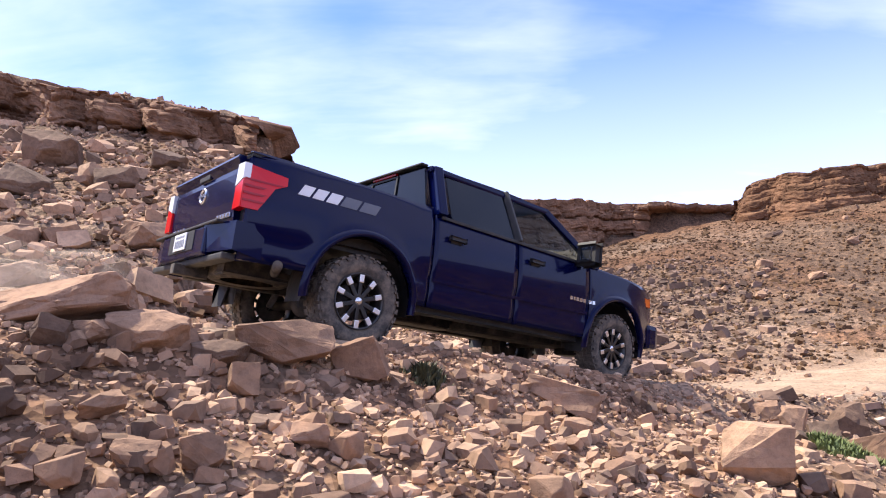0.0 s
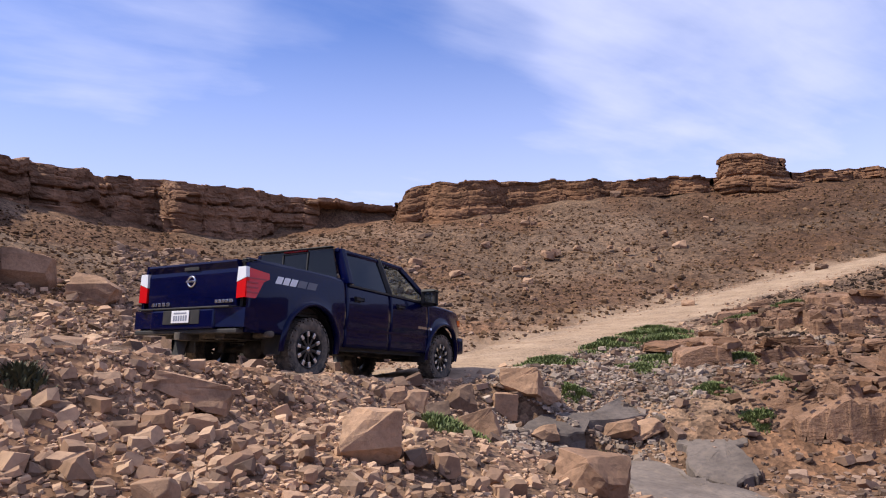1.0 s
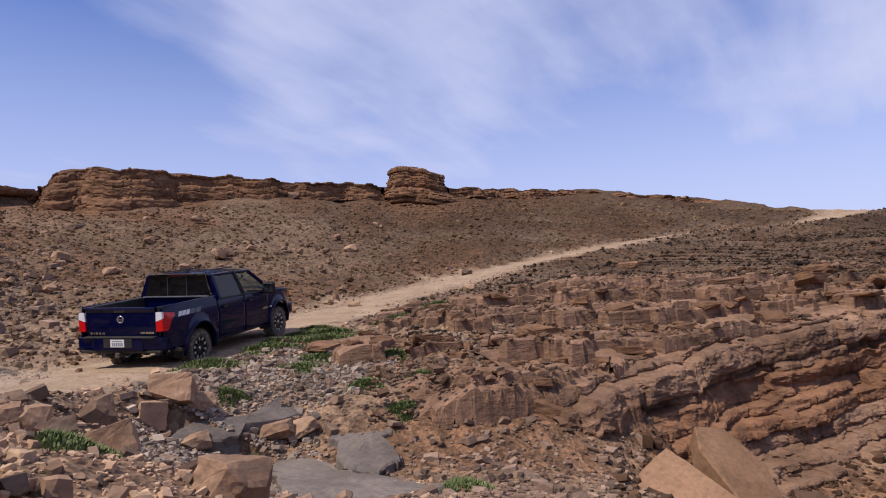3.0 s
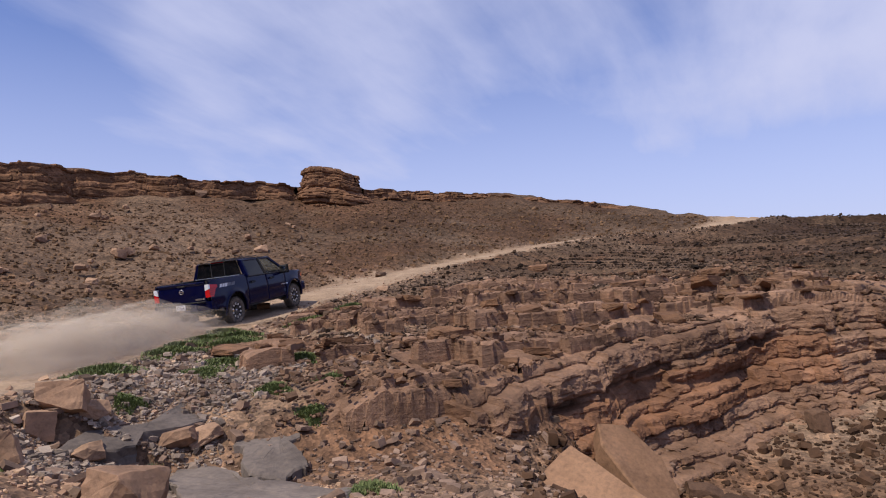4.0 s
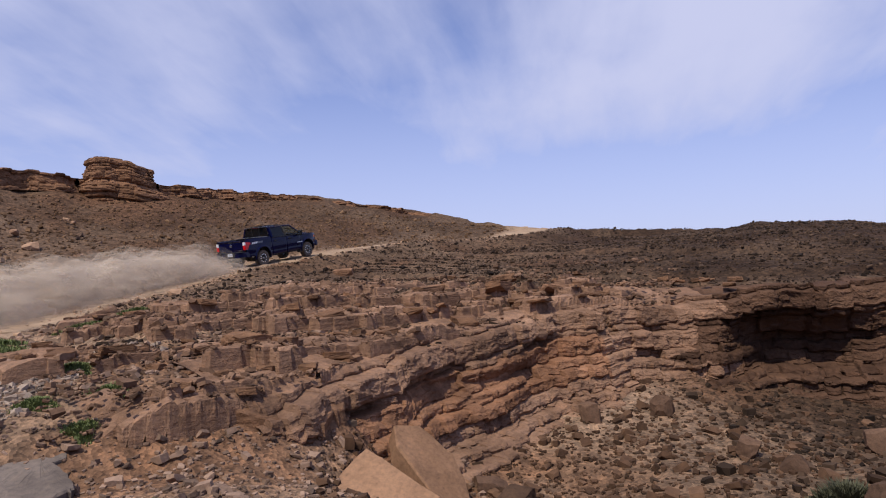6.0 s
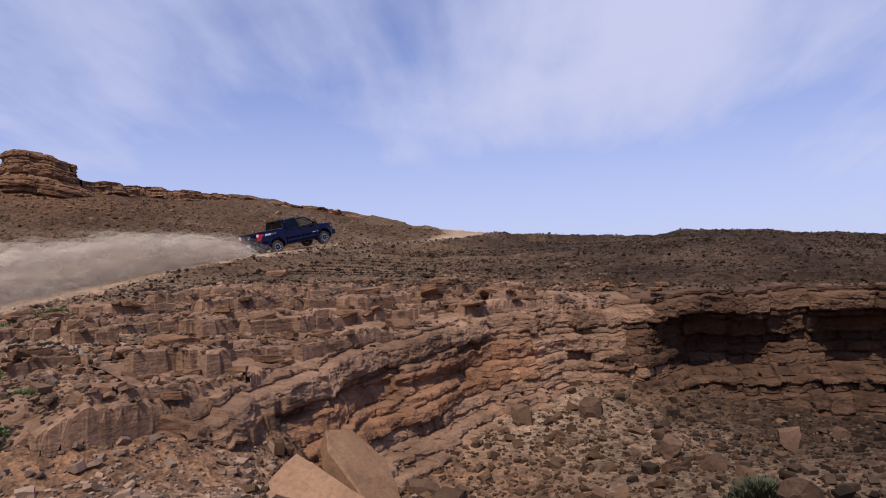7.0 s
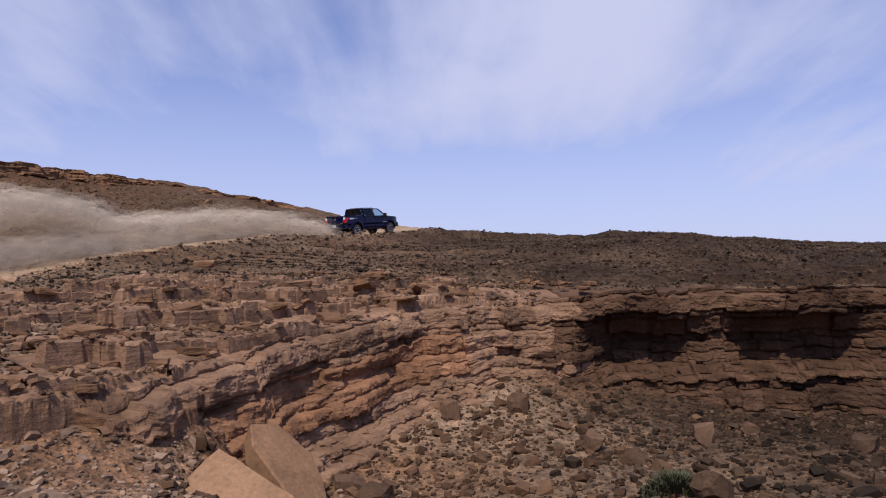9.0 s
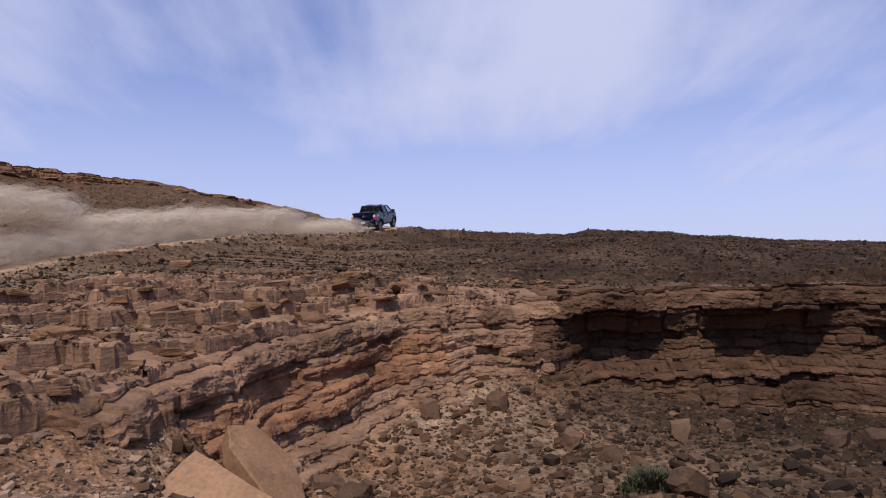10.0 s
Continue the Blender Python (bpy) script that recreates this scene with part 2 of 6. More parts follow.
def road_material():
    m, nt, b = material("packed pale dust", 0.95)
    b.inputs["Specular IOR Level"].default_value = 0.1
    L = nt.links.new
    where = nt.nodes.new("ShaderNodeNewGeometry").outputs["Position"]
    mid = add(nt, "ShaderNodeTexNoise", Scale=1.3, Detail=8.0, Roughness=0.65)
    peb = add(nt, "ShaderNodeTexVoronoi", Scale=22.0)
    for n in (mid, peb):
        L(where, n.inputs["Vector"])
    c = ramp(nt, mid.outputs[0], (0.3, (0.27, 0.186, 0.122)), (0.5, (0.335, 0.238, 0.16)), (0.72, (0.42, 0.31, 0.218)))
    stones = ramp(nt, peb.outputs["Color"], (0.05, (0.66, 0.66, 0.68)), (0.4, (1, 1, 1)), (0.9, (1.12, 1.1, 1.08)))
    gravel = ramp(nt, peb.outputs["Color"], (0.1, (0.085, 0.06, 0.045)), (0.5, (0.20, 0.138, 0.096)), (0.9, (0.34, 0.25, 0.18)))
    edge = nt.nodes.new("ShaderNodeAttribute")
    edge.attribute_name = "verge"
    L(mixed(nt, edge.outputs["Fac"], mixed(nt, 1.0, c, stones, "MULTIPLY"), gravel), b.inputs["Base Color"])
    n1 = bumped(nt, b, peb.outputs["Distance"], 0.35, 0.02)
    bumped(nt, b, mid.outputs[0], 0.5, 0.06, n1)
    return m


M_ground, M_road = ground_material(), road_material()

# ---- the lie of the land ----
def lattice(ix, iy, seed):
    h = (ix.astype(np.int64) * 374761393 + iy.astype(np.int64) * 668265263 + seed * 974711) & 0xFFFFFFFF
    h = ((h ^ (h >> 13)) * 1274126177) & 0xFFFFFFFF
    return ((h ^ (h >> 16)) & 0xFFFFFF) / float(0xFFFFFF) * 2 - 1


def value_noise(x, y, seed):
    ix, iy = np.floor(x), np.floor(y)
    fx, fy = x - ix, y - iy
    fx, fy = fx * fx * (3 - 2 * fx), fy * fy * (3 - 2 * fy)
    a, b = lattice(ix, iy, seed), lattice(ix + 1, iy, seed)
    c, d = lattice(ix, iy + 1, seed), lattice(ix + 1, iy + 1, seed)
    return (a * (1 - fx) + b * fx) * (1 - fy) + (c * (1 - fx) + d * fx) * fy


def fbm(x, y, size, octaves=4, seed=1, keep=0.5):
    out, amp, k = 0, 1.0, 1.0 / size
    for i in range(octaves):
        out = out + amp * value_noise(x * k + 17.3 * i, y * k - 9.1 * i, seed + i)
        amp, k = amp * keep, k * 2.03
    return out


def smooth(a, b, v):
    t = np.clip((v - a) / (b - a), 0, 1)
    return t * t * (3 - 2 * t)


def spline(points, n=24):
    """A Catmull-Rom line through the points."""
    p = np.array(points, float)
    p = np.vstack([2 * p[0] - p[1], p, 2 * p[-1] - p[-2]])
    t = np.linspace(0, 1, n, endpoint=False)[:, None]
    out = []
    for a, b, c, d in zip(p, p[1:], p[2:], p[3:]):
        out.append(0.5 * (2 * b + (c - a) * t + (2 * a - 5 * b + 4 * c - d) * t ** 2 + (3 * b - a - 3 * c + d) * t ** 3))
    return np.vstack(out + [p[-2:-1]])


def nearest(x, y, line):
    """Signed distance from a line (positive on its left) and the index of the nearest point of it."""
    d = np.full(x.shape, 1e9)
    idx = np.zeros(x.shape, int)
    for i, q in enumerate(line):
        e = (x - q[0]) ** 2 + (y - q[1]) ** 2
        hit = e < d
        d[hit], idx[hit] = e[hit], i
    way = np.gradient(line[:, :2], axis=0)
    side = way[idx, 0] * (y - line[idx, 1]) - way[idx, 1] * (x - line[idx, 0])
    return np.sqrt(d) * np.where(side >= 0, 1, -1), idx


TRACK = spline([(-26, 12, 6.5), (-14, 8.2, 4.2), (-7, 6.6, 2.8), (-3.4, 5.9, 2.0), (-1.2, 6.5, 1.56)]
               + [(r[1], r[2], r[3]) for r in ROUTE] + [(58, 1.6, 6.25), (66, 3.0, 6.3), (90, 8, 5.0)], 8)
# edge of the rock shelf, from its low spur round the head of the ravine
RIM = spline([(7.6, 7.4), (9.4, 5.2), (11.6, 3.9), (14.0, 3.3), (15.8, 2.3), (17.8, 0.9), (19.6, -0.8), (20.6, -2.8), (21.2, -4.9),
              (21.1, -8.2), (20.4, -12.3), (18.4, -17.5), (14, -23), (6, -29), (-6, -34), (-24, -36)], 10)
rim_at = np.concatenate([[0], np.cumsum(np.hypot(*np.diff(RIM, axis=0).T))])
RIM_Z = np.interp(rim_at, [0, 3, 6, 9, 12, 16, 20, 24, 40, 80], [-0.75, -0.5, -0.15, 0.1, 0.45, 0.8, 1.0, 1.15, 0.9, 0.2])
# skyline: azimuth, elevation of the foot and the top of its rock band, distance
SKY_AZ = [-180, -110, -60, -32, -24, -16, -12.3, -11.2, -8, -5, 3, 12, 20, 26.2, 27.2, 30, 40, 52, 62, 70, 78.6, 83.5, 90, 103.5, 105.5, 112, 114, 118, 127, 160, 180]
SKY_FOOT = [0, 6, 15, 17.0, 16.8, 16.2, 15.4, 13.2, 11.4, 9.9, 8.4, 6.6, 7.4, 7.9, 7.6, 7.8, 9.0, 8.8, 8.2, 7.7, 6.2, 5.25, 4.55, 3.6, 3.95, 3.6, 3.05, 2.65, 1.8, 0.5, 0]
SKY_TOP = [0, 7, 18, 20.0, 19.3, 18.8, 17.4, 13.6, 12.5, 12.0, 11.1, 10.3, 9.4, 8.6, 10.4, 10.9, 10.4, 9.5, 8.8, 8.1, 6.6, 5.3, 4.6, 3.65, 4.0, 3.65, 3.1, 2.7, 1.8, 0.5, 0]
SKY_FAR = [80, 50, 26, 23, 22, 22, 22, 23.5, 32, 41, 45, 45, 49, 52, 49, 48, 50, 54, 58, 60, 62, 62, 59, 72, 73, 76, 77, 78, 80, 80, 80]
# swells and hollows of the near ground: x, y, reach, height
SWELLS = [(-0.5, 4.4, 1.8, 0.29), (-3.2, 4.5, 2.6, 1.67), (1.5, 4.6, 1.8, 0.40), (3.5, 6, 2.2, 0.36), (6, 9, 2.2, -0.00), (8, 7, 2.5, -0.94), (5.5, 5, 2.2, -0.43), (9.5, 4.5, 2.5, -0.22), (5, -1, 3.5, -1.53), (12, 1, 4, -1.77), (12, -5, 5, -1.30), (18, -2, 5, -1.22), (18, -12, 6, -2.29), (5, -13, 7, -2.37), (20.5, -8, 4.5, -0.45), (17.5, 0.5, 2.5, -0.35), (14.8, 1.6, 2.6, -0.45), (-6, -2, 5, 1.06), (1, 1.5, 2.2, 0.01)]


def skyline(x, y):
    az = np.degrees(np.arctan2(x, y))
    d = np.hypot(x, y)
    far = np.interp(az, SKY_AZ, SKY_FAR) + 1.2 * value_noise(az * 0.45, az * 0, 5)
    foot = EYE + far * np.tan(np.radians(np.interp(az, SKY_AZ, SKY_FOOT)))
    top = EYE + (far + 1.6) * np.tan(np.radians(np.interp(az, SKY_AZ, SKY_TOP)))
    return az, d, far, foot, top


def ground(x, y, rough=True, edge=None):
    """Height of the ground at (x, y), and how far it is from the track and the rim."""
    x, y = np.asarray(x, float), np.asarray(y, float)
    u, ui = nearest(x, y, TRACK)
    v, vi = nearest(x, y, RIM)
    zr, zrim = TRACK[ui, 2], RIM_Z[vi]
    az, d, far, foot, top = skyline(x, y)
    gap = np.maximum(far - d, 0.05)
    au = np.maximum(np.abs(u) - 1.6, 0.02)
    hill = zr + (foot - zr) * (au / (au + gap)) ** 1.18
    av = np.maximum(v, 0.03)
    shelf = (zrim / av + zr / au + top / gap) / (1 / av + 1 / au + 1 / gap)
    shelf = shelf - 0.75 * smooth(20, 34, d) * smooth(0.0, 3.5, au) * (1 - smooth(7, 18, au))
    low = 0.191 + sum(h * np.exp(-((x - a) ** 2 + (y - b) ** 2) / r ** 2) for a, b, r, h in SWELLS)
    low = low * (1 - smooth(25, 60, d)) - 2.0 * smooth(25, 60, d)
    if edge is None:
        steep = smooth(6.0, 8.5, rim_at[vi])
        step = smooth(0, 1, (v - (-1.4 + 2.7 * steep)) / (3.0 - 2.2 * steep))
    else:
        step = smooth(edge[0], edge[1], v)
    south = low + (shelf - low) * step
    south = zr + (south - zr) * smooth(0.0, 1.0 + 2.2 * smooth(7, 15, x), au)
    z = np.where(u > 0, hill, south)
    beyond = d > far
    over = np.maximum(d - far, 0)
    crest = top + np.where(az > 82, -0.05, 0.012) * np.minimum(over, 60) - 0.04 * np.maximum(over - 60, 0)
    crest = np.maximum(crest, -14)
    rise = np.where((az > 80) | (az < -120), crest, foot + (crest - foot) * smooth(0.0, 1.6, over))
    z = np.where(beyond & ((u > 0) | (v > 0) | (az < -100)), rise, z)
    z = np.where(d > 140, np.minimum(z, 3 - 0.02 * (d - 140)), z)
    z = np.maximum(z, -14)
    if rough:
        open_ = smooth(0.2, 1.8, au)
        wide = smooth(14, 40, d)
        z = z + open_ * (0.09 * fbm(x, y, 1.7, 4, 3) + wide * np.where(u > 0, 0.26, 0.12) * fbm(x, y, 7.0, 4, 9)) + 0.025 * fbm(x, y, 0.5, 2, 21)
    return z, u, v


def sheet(name, verts, faces, mat, flat=False):
    me = bpy.data.meshes.new(name)
    me.vertices.add(len(verts))
    me.vertices.foreach_set("co", np.asarray(verts, np.float32).ravel())
    n = faces.shape[1]
    me.loops.add(faces.size)
    me.loops.foreach_set("vertex_index", faces.astype(np.int32).ravel())
    me.polygons.add(len(faces))
    me.polygons.foreach_set("loop_start", np.arange(0, faces.size, n, dtype=np.int32))
    me.polygons.foreach_set("use_smooth", np.full(len(faces), not flat))
    me.update(calc_edges=True)
    me.validate()
    me.materials.append(mat)
    return new(name, me)


def build_ground():
    az = np.radians(np.concatenate([np.arange(-46, 136, 0.34), np.arange(136, 314, 2.0)]))
    d = np.concatenate([[0.0, 0.8], np.geomspace(1.6, 100, 300), np.geomspace(106, 4000, 26)])
    a, r = np.meshgrid(az, d)
    x, y = r * np.sin(a), r * np.cos(a)
    z, u, v = ground(x.ravel(), y.ravel())
    n, m = len(d), len(az)
    i, j = np.meshgrid(np.arange(n - 1), np.arange(m), indexing="ij")
    k = (j + 1) % m
    faces = np.stack([i * m + j, i * m + k, (i + 1) * m + k, (i + 1) * m + j], -1).reshape(-1, 4)[:, ::-1]
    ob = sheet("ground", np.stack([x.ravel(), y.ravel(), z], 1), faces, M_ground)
    xx, yy = x.ravel(), y.ravel()
    track = 1 - smooth(1.4, np.where(u > 0, 2.9, 1.9), np.abs(u) + 0.7 * fbm(xx, yy, 1.3, 3, 31))
    at = ob.data.attributes.new("track", "FLOAT", "POINT")
    at.data.foreach_set("value", track.astype(np.float32))
    rd = smooth(0.1, 0.9, fbm(xx, yy, 5.0, 4, 41) + 0.8 * np.exp(-((xx - 12) ** 2 + (yy - 5.5) ** 2) / 26) + 0.55 * (np.hypot(xx, yy) > 20) * (yy > 12))
    skirt = np.exp(-((xx - 43.2) ** 2 + (yy - 30.2) ** 2) / 14) + np.exp(-((xx - 21.5) ** 2 + (yy - 42) ** 2) / 22)
    rd = np.clip(rd + 0.8 * skirt, 0, 1.2)
    at = ob.data.attributes.new("red_soil", "FLOAT", "POINT")
    at.data.foreach_set("value", (0.75 * rd).astype(np.float32))
    at = ob.data.attributes.new("varnish_and_shade", "FLOAT", "POINT")
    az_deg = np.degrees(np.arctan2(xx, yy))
    # dark soil on shelf and slopes; extra past azimuth 82 and down the bowl paints shade
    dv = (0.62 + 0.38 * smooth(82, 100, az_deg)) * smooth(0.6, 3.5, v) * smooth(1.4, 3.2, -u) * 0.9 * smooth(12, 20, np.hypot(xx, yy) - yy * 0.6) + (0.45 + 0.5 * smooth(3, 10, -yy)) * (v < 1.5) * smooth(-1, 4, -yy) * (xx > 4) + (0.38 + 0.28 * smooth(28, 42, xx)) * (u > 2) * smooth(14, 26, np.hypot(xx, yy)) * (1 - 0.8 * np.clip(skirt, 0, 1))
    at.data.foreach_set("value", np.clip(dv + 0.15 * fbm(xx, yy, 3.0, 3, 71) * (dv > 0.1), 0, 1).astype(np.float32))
    return tagged(ob, "stony reddish-brown desert ground with gullies and slopes", "ground", kind="structure")


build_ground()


def build_road():
    line = TRACK[::1]
    way = np.gradient(line[:, :2], axis=0)
    way /= np.linalg.norm(way, axis=1)[:, None]
    side = np.stack([-way[:, 1], way[:, 0]], 1)
    across = np.linspace(-1, 1, 25)
    half = 1.95 + 0.25 * fbm(line[:, 0], line[:, 1], 2.5, 3, 51)
    x = line[:, 0, None] + side[:, 0, None] * across * half[:, None]
    y = line[:, 1, None] + side[:, 1, None] * across * half[:, None]
    z, u, v = ground(x.ravel(), y.ravel(), False)
    ruts = -0.035 * np.exp(-((np.abs(across) * 1.75 - 0.86) / 0.24) ** 2)
    z = z.reshape(x.shape) + 0.045 + ruts - 0.12 * np.abs(across) ** 6 + 0.012 * fbm(x, y, 0.5, 3, 61)
    n, m = x.shape
    i, j = np.meshgrid(np.arange(n - 1), np.arange(m - 1), indexing="ij")
    faces = np.stack([i * m + j, (i + 1) * m + j, (i + 1) * m + j + 1, i * m + j + 1], -1).reshape(-1, 4)[:, ::-1]
    ob = sheet("road", np.stack([x.ravel(), y.ravel(), z.ravel()], 1), faces, M_road)
    verge = smooth(0.5, 1.0, np.abs(np.broadcast_to(across, x.shape)) + 0.28 * fbm(x, y, 1.1, 4, 65))
    verge = np.maximum(verge, 0.35 * smooth(0.1, 0.7, fbm(x, y, 0.8, 3, 66)))
    ob.data.attributes.new("verge", "FLOAT", "POINT").data.foreach_set("value", verge.ravel().astype(np.float32))
    return tagged(ob, "pale dusty unpaved desert track with shallow wheel ruts", "road", kind="structure")


build_road()


# ---- rocks ----
def part(name, bm, mat, parent=None, label=""):
    me = bpy.data.meshes.new(name)
    bm.to_mesh(me)
    bm.free()
    for m in (mat if isinstance(mat, (list, tuple)) else [mat]):
        me.materials.append(m)
    ob = new(name, me)
    if parent is not None:
        ob.parent = parent
    return tagged(ob, label) if label else ob


rng = np.random.RandomState(7)


def rock_mesh(rnd, size=(1, 1, 1), cuts=9, block=0.6, fine=0, bevel=0.0, roughness=0.03, upright=1.0):
    """An angular stone: a box that random planes have chipped, its edges worn, its faces uneven."""
    bm = bmesh.new()
    bmesh.ops.create_cube(bm, size=2.0)
    for k in range(cuts):
        n = Vector(rnd.normal(size=3) * (1, 1, upright)).normalized()
        reach = max(abs(n.x), abs(n.y), abs(n.z)) + (abs(n.x) + abs(n.y) + abs(n.z) - 1) * block * rnd.uniform(0.55, 1.0)
        geom = bm.verts[:] + bm.edges[:] + bm.faces[:]
        bmesh.ops.bisect_plane(bm, geom=geom, plane_co=n * reach * 0.92, plane_no=n, clear_outer=True)
        ring = [e for e in bm.edges if e.is_boundary]
        if ring:
            bmesh.ops.edgeloop_fill(bm, edges=ring)
    if bevel:
        bmesh.ops.bevel(bm, geom=bm.edges[:], offset=bevel, segments=1, affect="EDGES", clamp_overlap=True)
    bmesh.ops.triangulate(bm, faces=bm.faces[:])
    if fine:
        for k in range(fine):
            long_ = [e for e in bm.edges if e.calc_length() > 0.2]
            bmesh.ops.subdivide_edges(bm, edges=long_, cuts=1)
            bmesh.ops.triangulate(bm, faces=bm.faces[:])
        off = Vector(rnd.uniform(-50, 50, 3))
        bm.normal_update()
        for w in bm.verts:
            w.co += w.normal * roughness * (noise.noise(w.co * 2.2 + off) + 0.6 * noise.noise(w.co * 6 + off) + 0.35 * noise.noise(w.co * 13 + off))
    for w in bm.verts:
        w.co.x, w.co.y, w.co.z = w.co.x * size[0], w.co.y * size[1], w.co.z * size[2]
    bmesh.ops.recalc_face_normals(bm, faces=bm.faces[:])
    return bm


def shapes(count, seed, cuts):
    out = []
    for k in range(count):
        bm = rock_mesh(np.random.RandomState(seed + k), cuts=cuts, block=0.75)
        bm.verts.ensure_lookup_table()
        out.append((np.array([w.co[:] for w in bm.verts]), np.array([[w.index for w in q.verts] for q in bm.faces])))
        bm.free()
    return out


STONES = shapes(16, 100, 5)


STONES_LOW = shapes(12, 200, 2)


def scattered(name, xs, ys, sizes, mat, label, sink=0.25, flat=0.65, seed=3, on=None):
    """One mesh of many loose stones that lie on the ground."""
    r = np.random.RandomState(seed)
    z = ground(xs, ys)[0] if on is None else on(xs, ys)
    V, F, base = [], [], 0
    forms = STONES_LOW if mat in (M_slope_stone, M_far_rubble) else STONES
    pick = r.randint(0, len(forms), len(xs))
    for k, (sv, sf) in enumerate(forms):
        sel = np.where(pick == k)[0]
        if not len(sel):
            continue
        n = len(sel)
        s = sizes[sel][:, None] * np.stack([r.uniform(0.75, 1.35, n), r.uniform(0.6, 1.0, n), flat * r.uniform(0.6, 1.15, n)], 1) * 0.5
        p = sv[None] * s[:, None]
        yaw, tip, lean = r.uniform(0, 6.283, n), r.normal(0, 0.28, n), r.normal(0, 0.28, n)
        x, y, w = p[..., 0], p[..., 1], p[..., 2]
        y, w = y * np.cos(tip)[:, None] - w * np.sin(tip)[:, None], y * np.sin(tip)[:, None] + w * np.cos(tip)[:, None]
        x, w = x * np.cos(lean)[:, None] + w * np.sin(lean)[:, None], -x * np.sin(lean)[:, None] + w * np.cos(lean)[:, None]
        x, y = x * np.cos(yaw)[:, None] - y * np.sin(yaw)[:, None], x * np.sin(yaw)[:, None] + y * np.cos(yaw)[:, None]
        up = z[sel] + s[:, 2] * (1 - 2 * sink)
        V.append(np.stack([x + xs[sel][:, None], y + ys[sel][:, None], w + up[:, None]], -1).reshape(-1, 3))
        F.append((sf[None] + (np.arange(n) * len(sv))[:, None, None] + base).reshape(-1, 3))
        base += n * len(sv)
    ob = sheet(name, np.vstack(V), np.vstack(F), mat, flat=True)
    return tagged(ob, label, "stones", kind="stuff")


def polar(n, az0, az1, d0, d1, r, power=1.0):
    a = np.radians(r.uniform(az0, az1, n))
    d = (d0 ** power + (d1 ** power - d0 ** power) * r.uniform(0, 1, n)) ** (1 / power)
    return d * np.sin(a), d * np.cos(a)


def keep_off(x, y, road=1.7, share=1.0):
    u, _ = nearest(x, y, TRACK)
    return np.abs(u) > road


def heavy_tail(n, low, high, r, k=2.2):
    a, b = low ** -k, high ** -k
    return (a + (b - a) * r.uniform(0, 1, n)) ** (-1 / k)


def build_rubble():
    r = np.random.RandomState(11)
    # the near bank of broken rock
    x, y = polar(26000, -42, 62, 2.2, 9.5, r, 1.3)
    k = keep_off(x, y, 1.75)
    u, _ = nearest(x, y, TRACK)
    k &= (u < 0) & (r.uniform(size=len(x)) < np.where(np.degrees(np.arctan2(x, y)) < 30, 1.0, 0.55))
    x, y = x[k], y[k]
    scattered("bank_rubble", x, y, heavy_tail(len(x), 0.02, 0.13, r, 2.0), M_rubble, "loose angular red and grey sandstone rubble on a bank", 0.2, 0.75, 5)
    # gully and spur
    x, y = polar(13500, 25, 85, 7, 26, r, 1.1)
    u, _ = nearest(x, y, TRACK)
    k = (u < -1.7)
    x, y = x[k], y[k]
    scattered("gully_stones", x, y, heavy_tail(len(x), 0.04, 0.24, r, 2.4), M_gully, "reddish stones strewn over a dry gully", 0.25, 0.6, 6)
    # pale gravel washed down beside the track
    x, y = polar(15000, 34, 62, 7.0, 15.5, r, 1.2)
    u, _ = nearest(x, y, TRACK)
    k = (u < -1.5) & (-u + 1.2 * fbm(x, y, 1.4, 3, 19) < 5.4)
    x, y = x[k], y[k]
    scattered("gully_gravel", x, y, heavy_tail(len(x), 0.03, 0.15, r, 2.2), M_gravel, "pale grey gravel beside a dusty track", 0.2, 0.7, 13)
    # bowl of the ravine
    x, y = polar(11000, 72, 132, 8.5, 23, r, 1.2)
    v, _ = nearest(x, y, RIM)
    k = v < -0.2
    x, y = x[k], y[k]
    # stones beyond about y -5 get a darker material that paints in shade
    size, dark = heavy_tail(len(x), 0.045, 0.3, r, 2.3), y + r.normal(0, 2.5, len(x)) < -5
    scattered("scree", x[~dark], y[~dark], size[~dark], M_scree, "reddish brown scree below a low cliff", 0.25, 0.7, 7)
    scattered("scree", x[dark], y[dark], size[dark], M_far_rubble, "scree below a low cliff, darkened to paint shade", 0.25, 0.7, 17)
    # shelf above the cliff
    x, y = polar(40000, 55, 132, 14, 80, r, 0.75)
    u, _ = nearest(x, y, TRACK)
    v, _ = nearest(x, y, RIM)
    k = (v > 0.3) & (u < -1.9)
    x, y = x[k], y[k]
    d = np.hypot(x, y)
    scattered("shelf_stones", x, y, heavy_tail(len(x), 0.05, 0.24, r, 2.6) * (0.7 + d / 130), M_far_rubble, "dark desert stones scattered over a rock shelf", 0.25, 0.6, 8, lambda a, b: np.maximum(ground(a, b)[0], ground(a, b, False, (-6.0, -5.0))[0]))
    # far slopes behind the track
    x, y = polar(40000, -40, 90, 9, 66, r, 1.0)
    u, _ = nearest(x, y, TRACK)
    k = (u > 1.9) & (np.hypot(x, y) < skyline(x, y)[2] - 2.0)
    x, y = x[k], y[k]
    d = np.hypot(x, y)
    scattered("slope_stones", x, y, heavy_tail(len(x), 0.07, 0.26, r, 3.0) * (0.6 + d / 80), M_slope_stone, "brown stones strewn over a desert hillside", 0.25, 0.65, 9)
    # steep rubble of the hillside with the rock band
    x, y = polar(7500, -42, 12, 8.5, 24, r, 1.2)
    u, _ = nearest(x, y, TRACK)
    k = u > 1.9
    x, y = x[k], y[k]
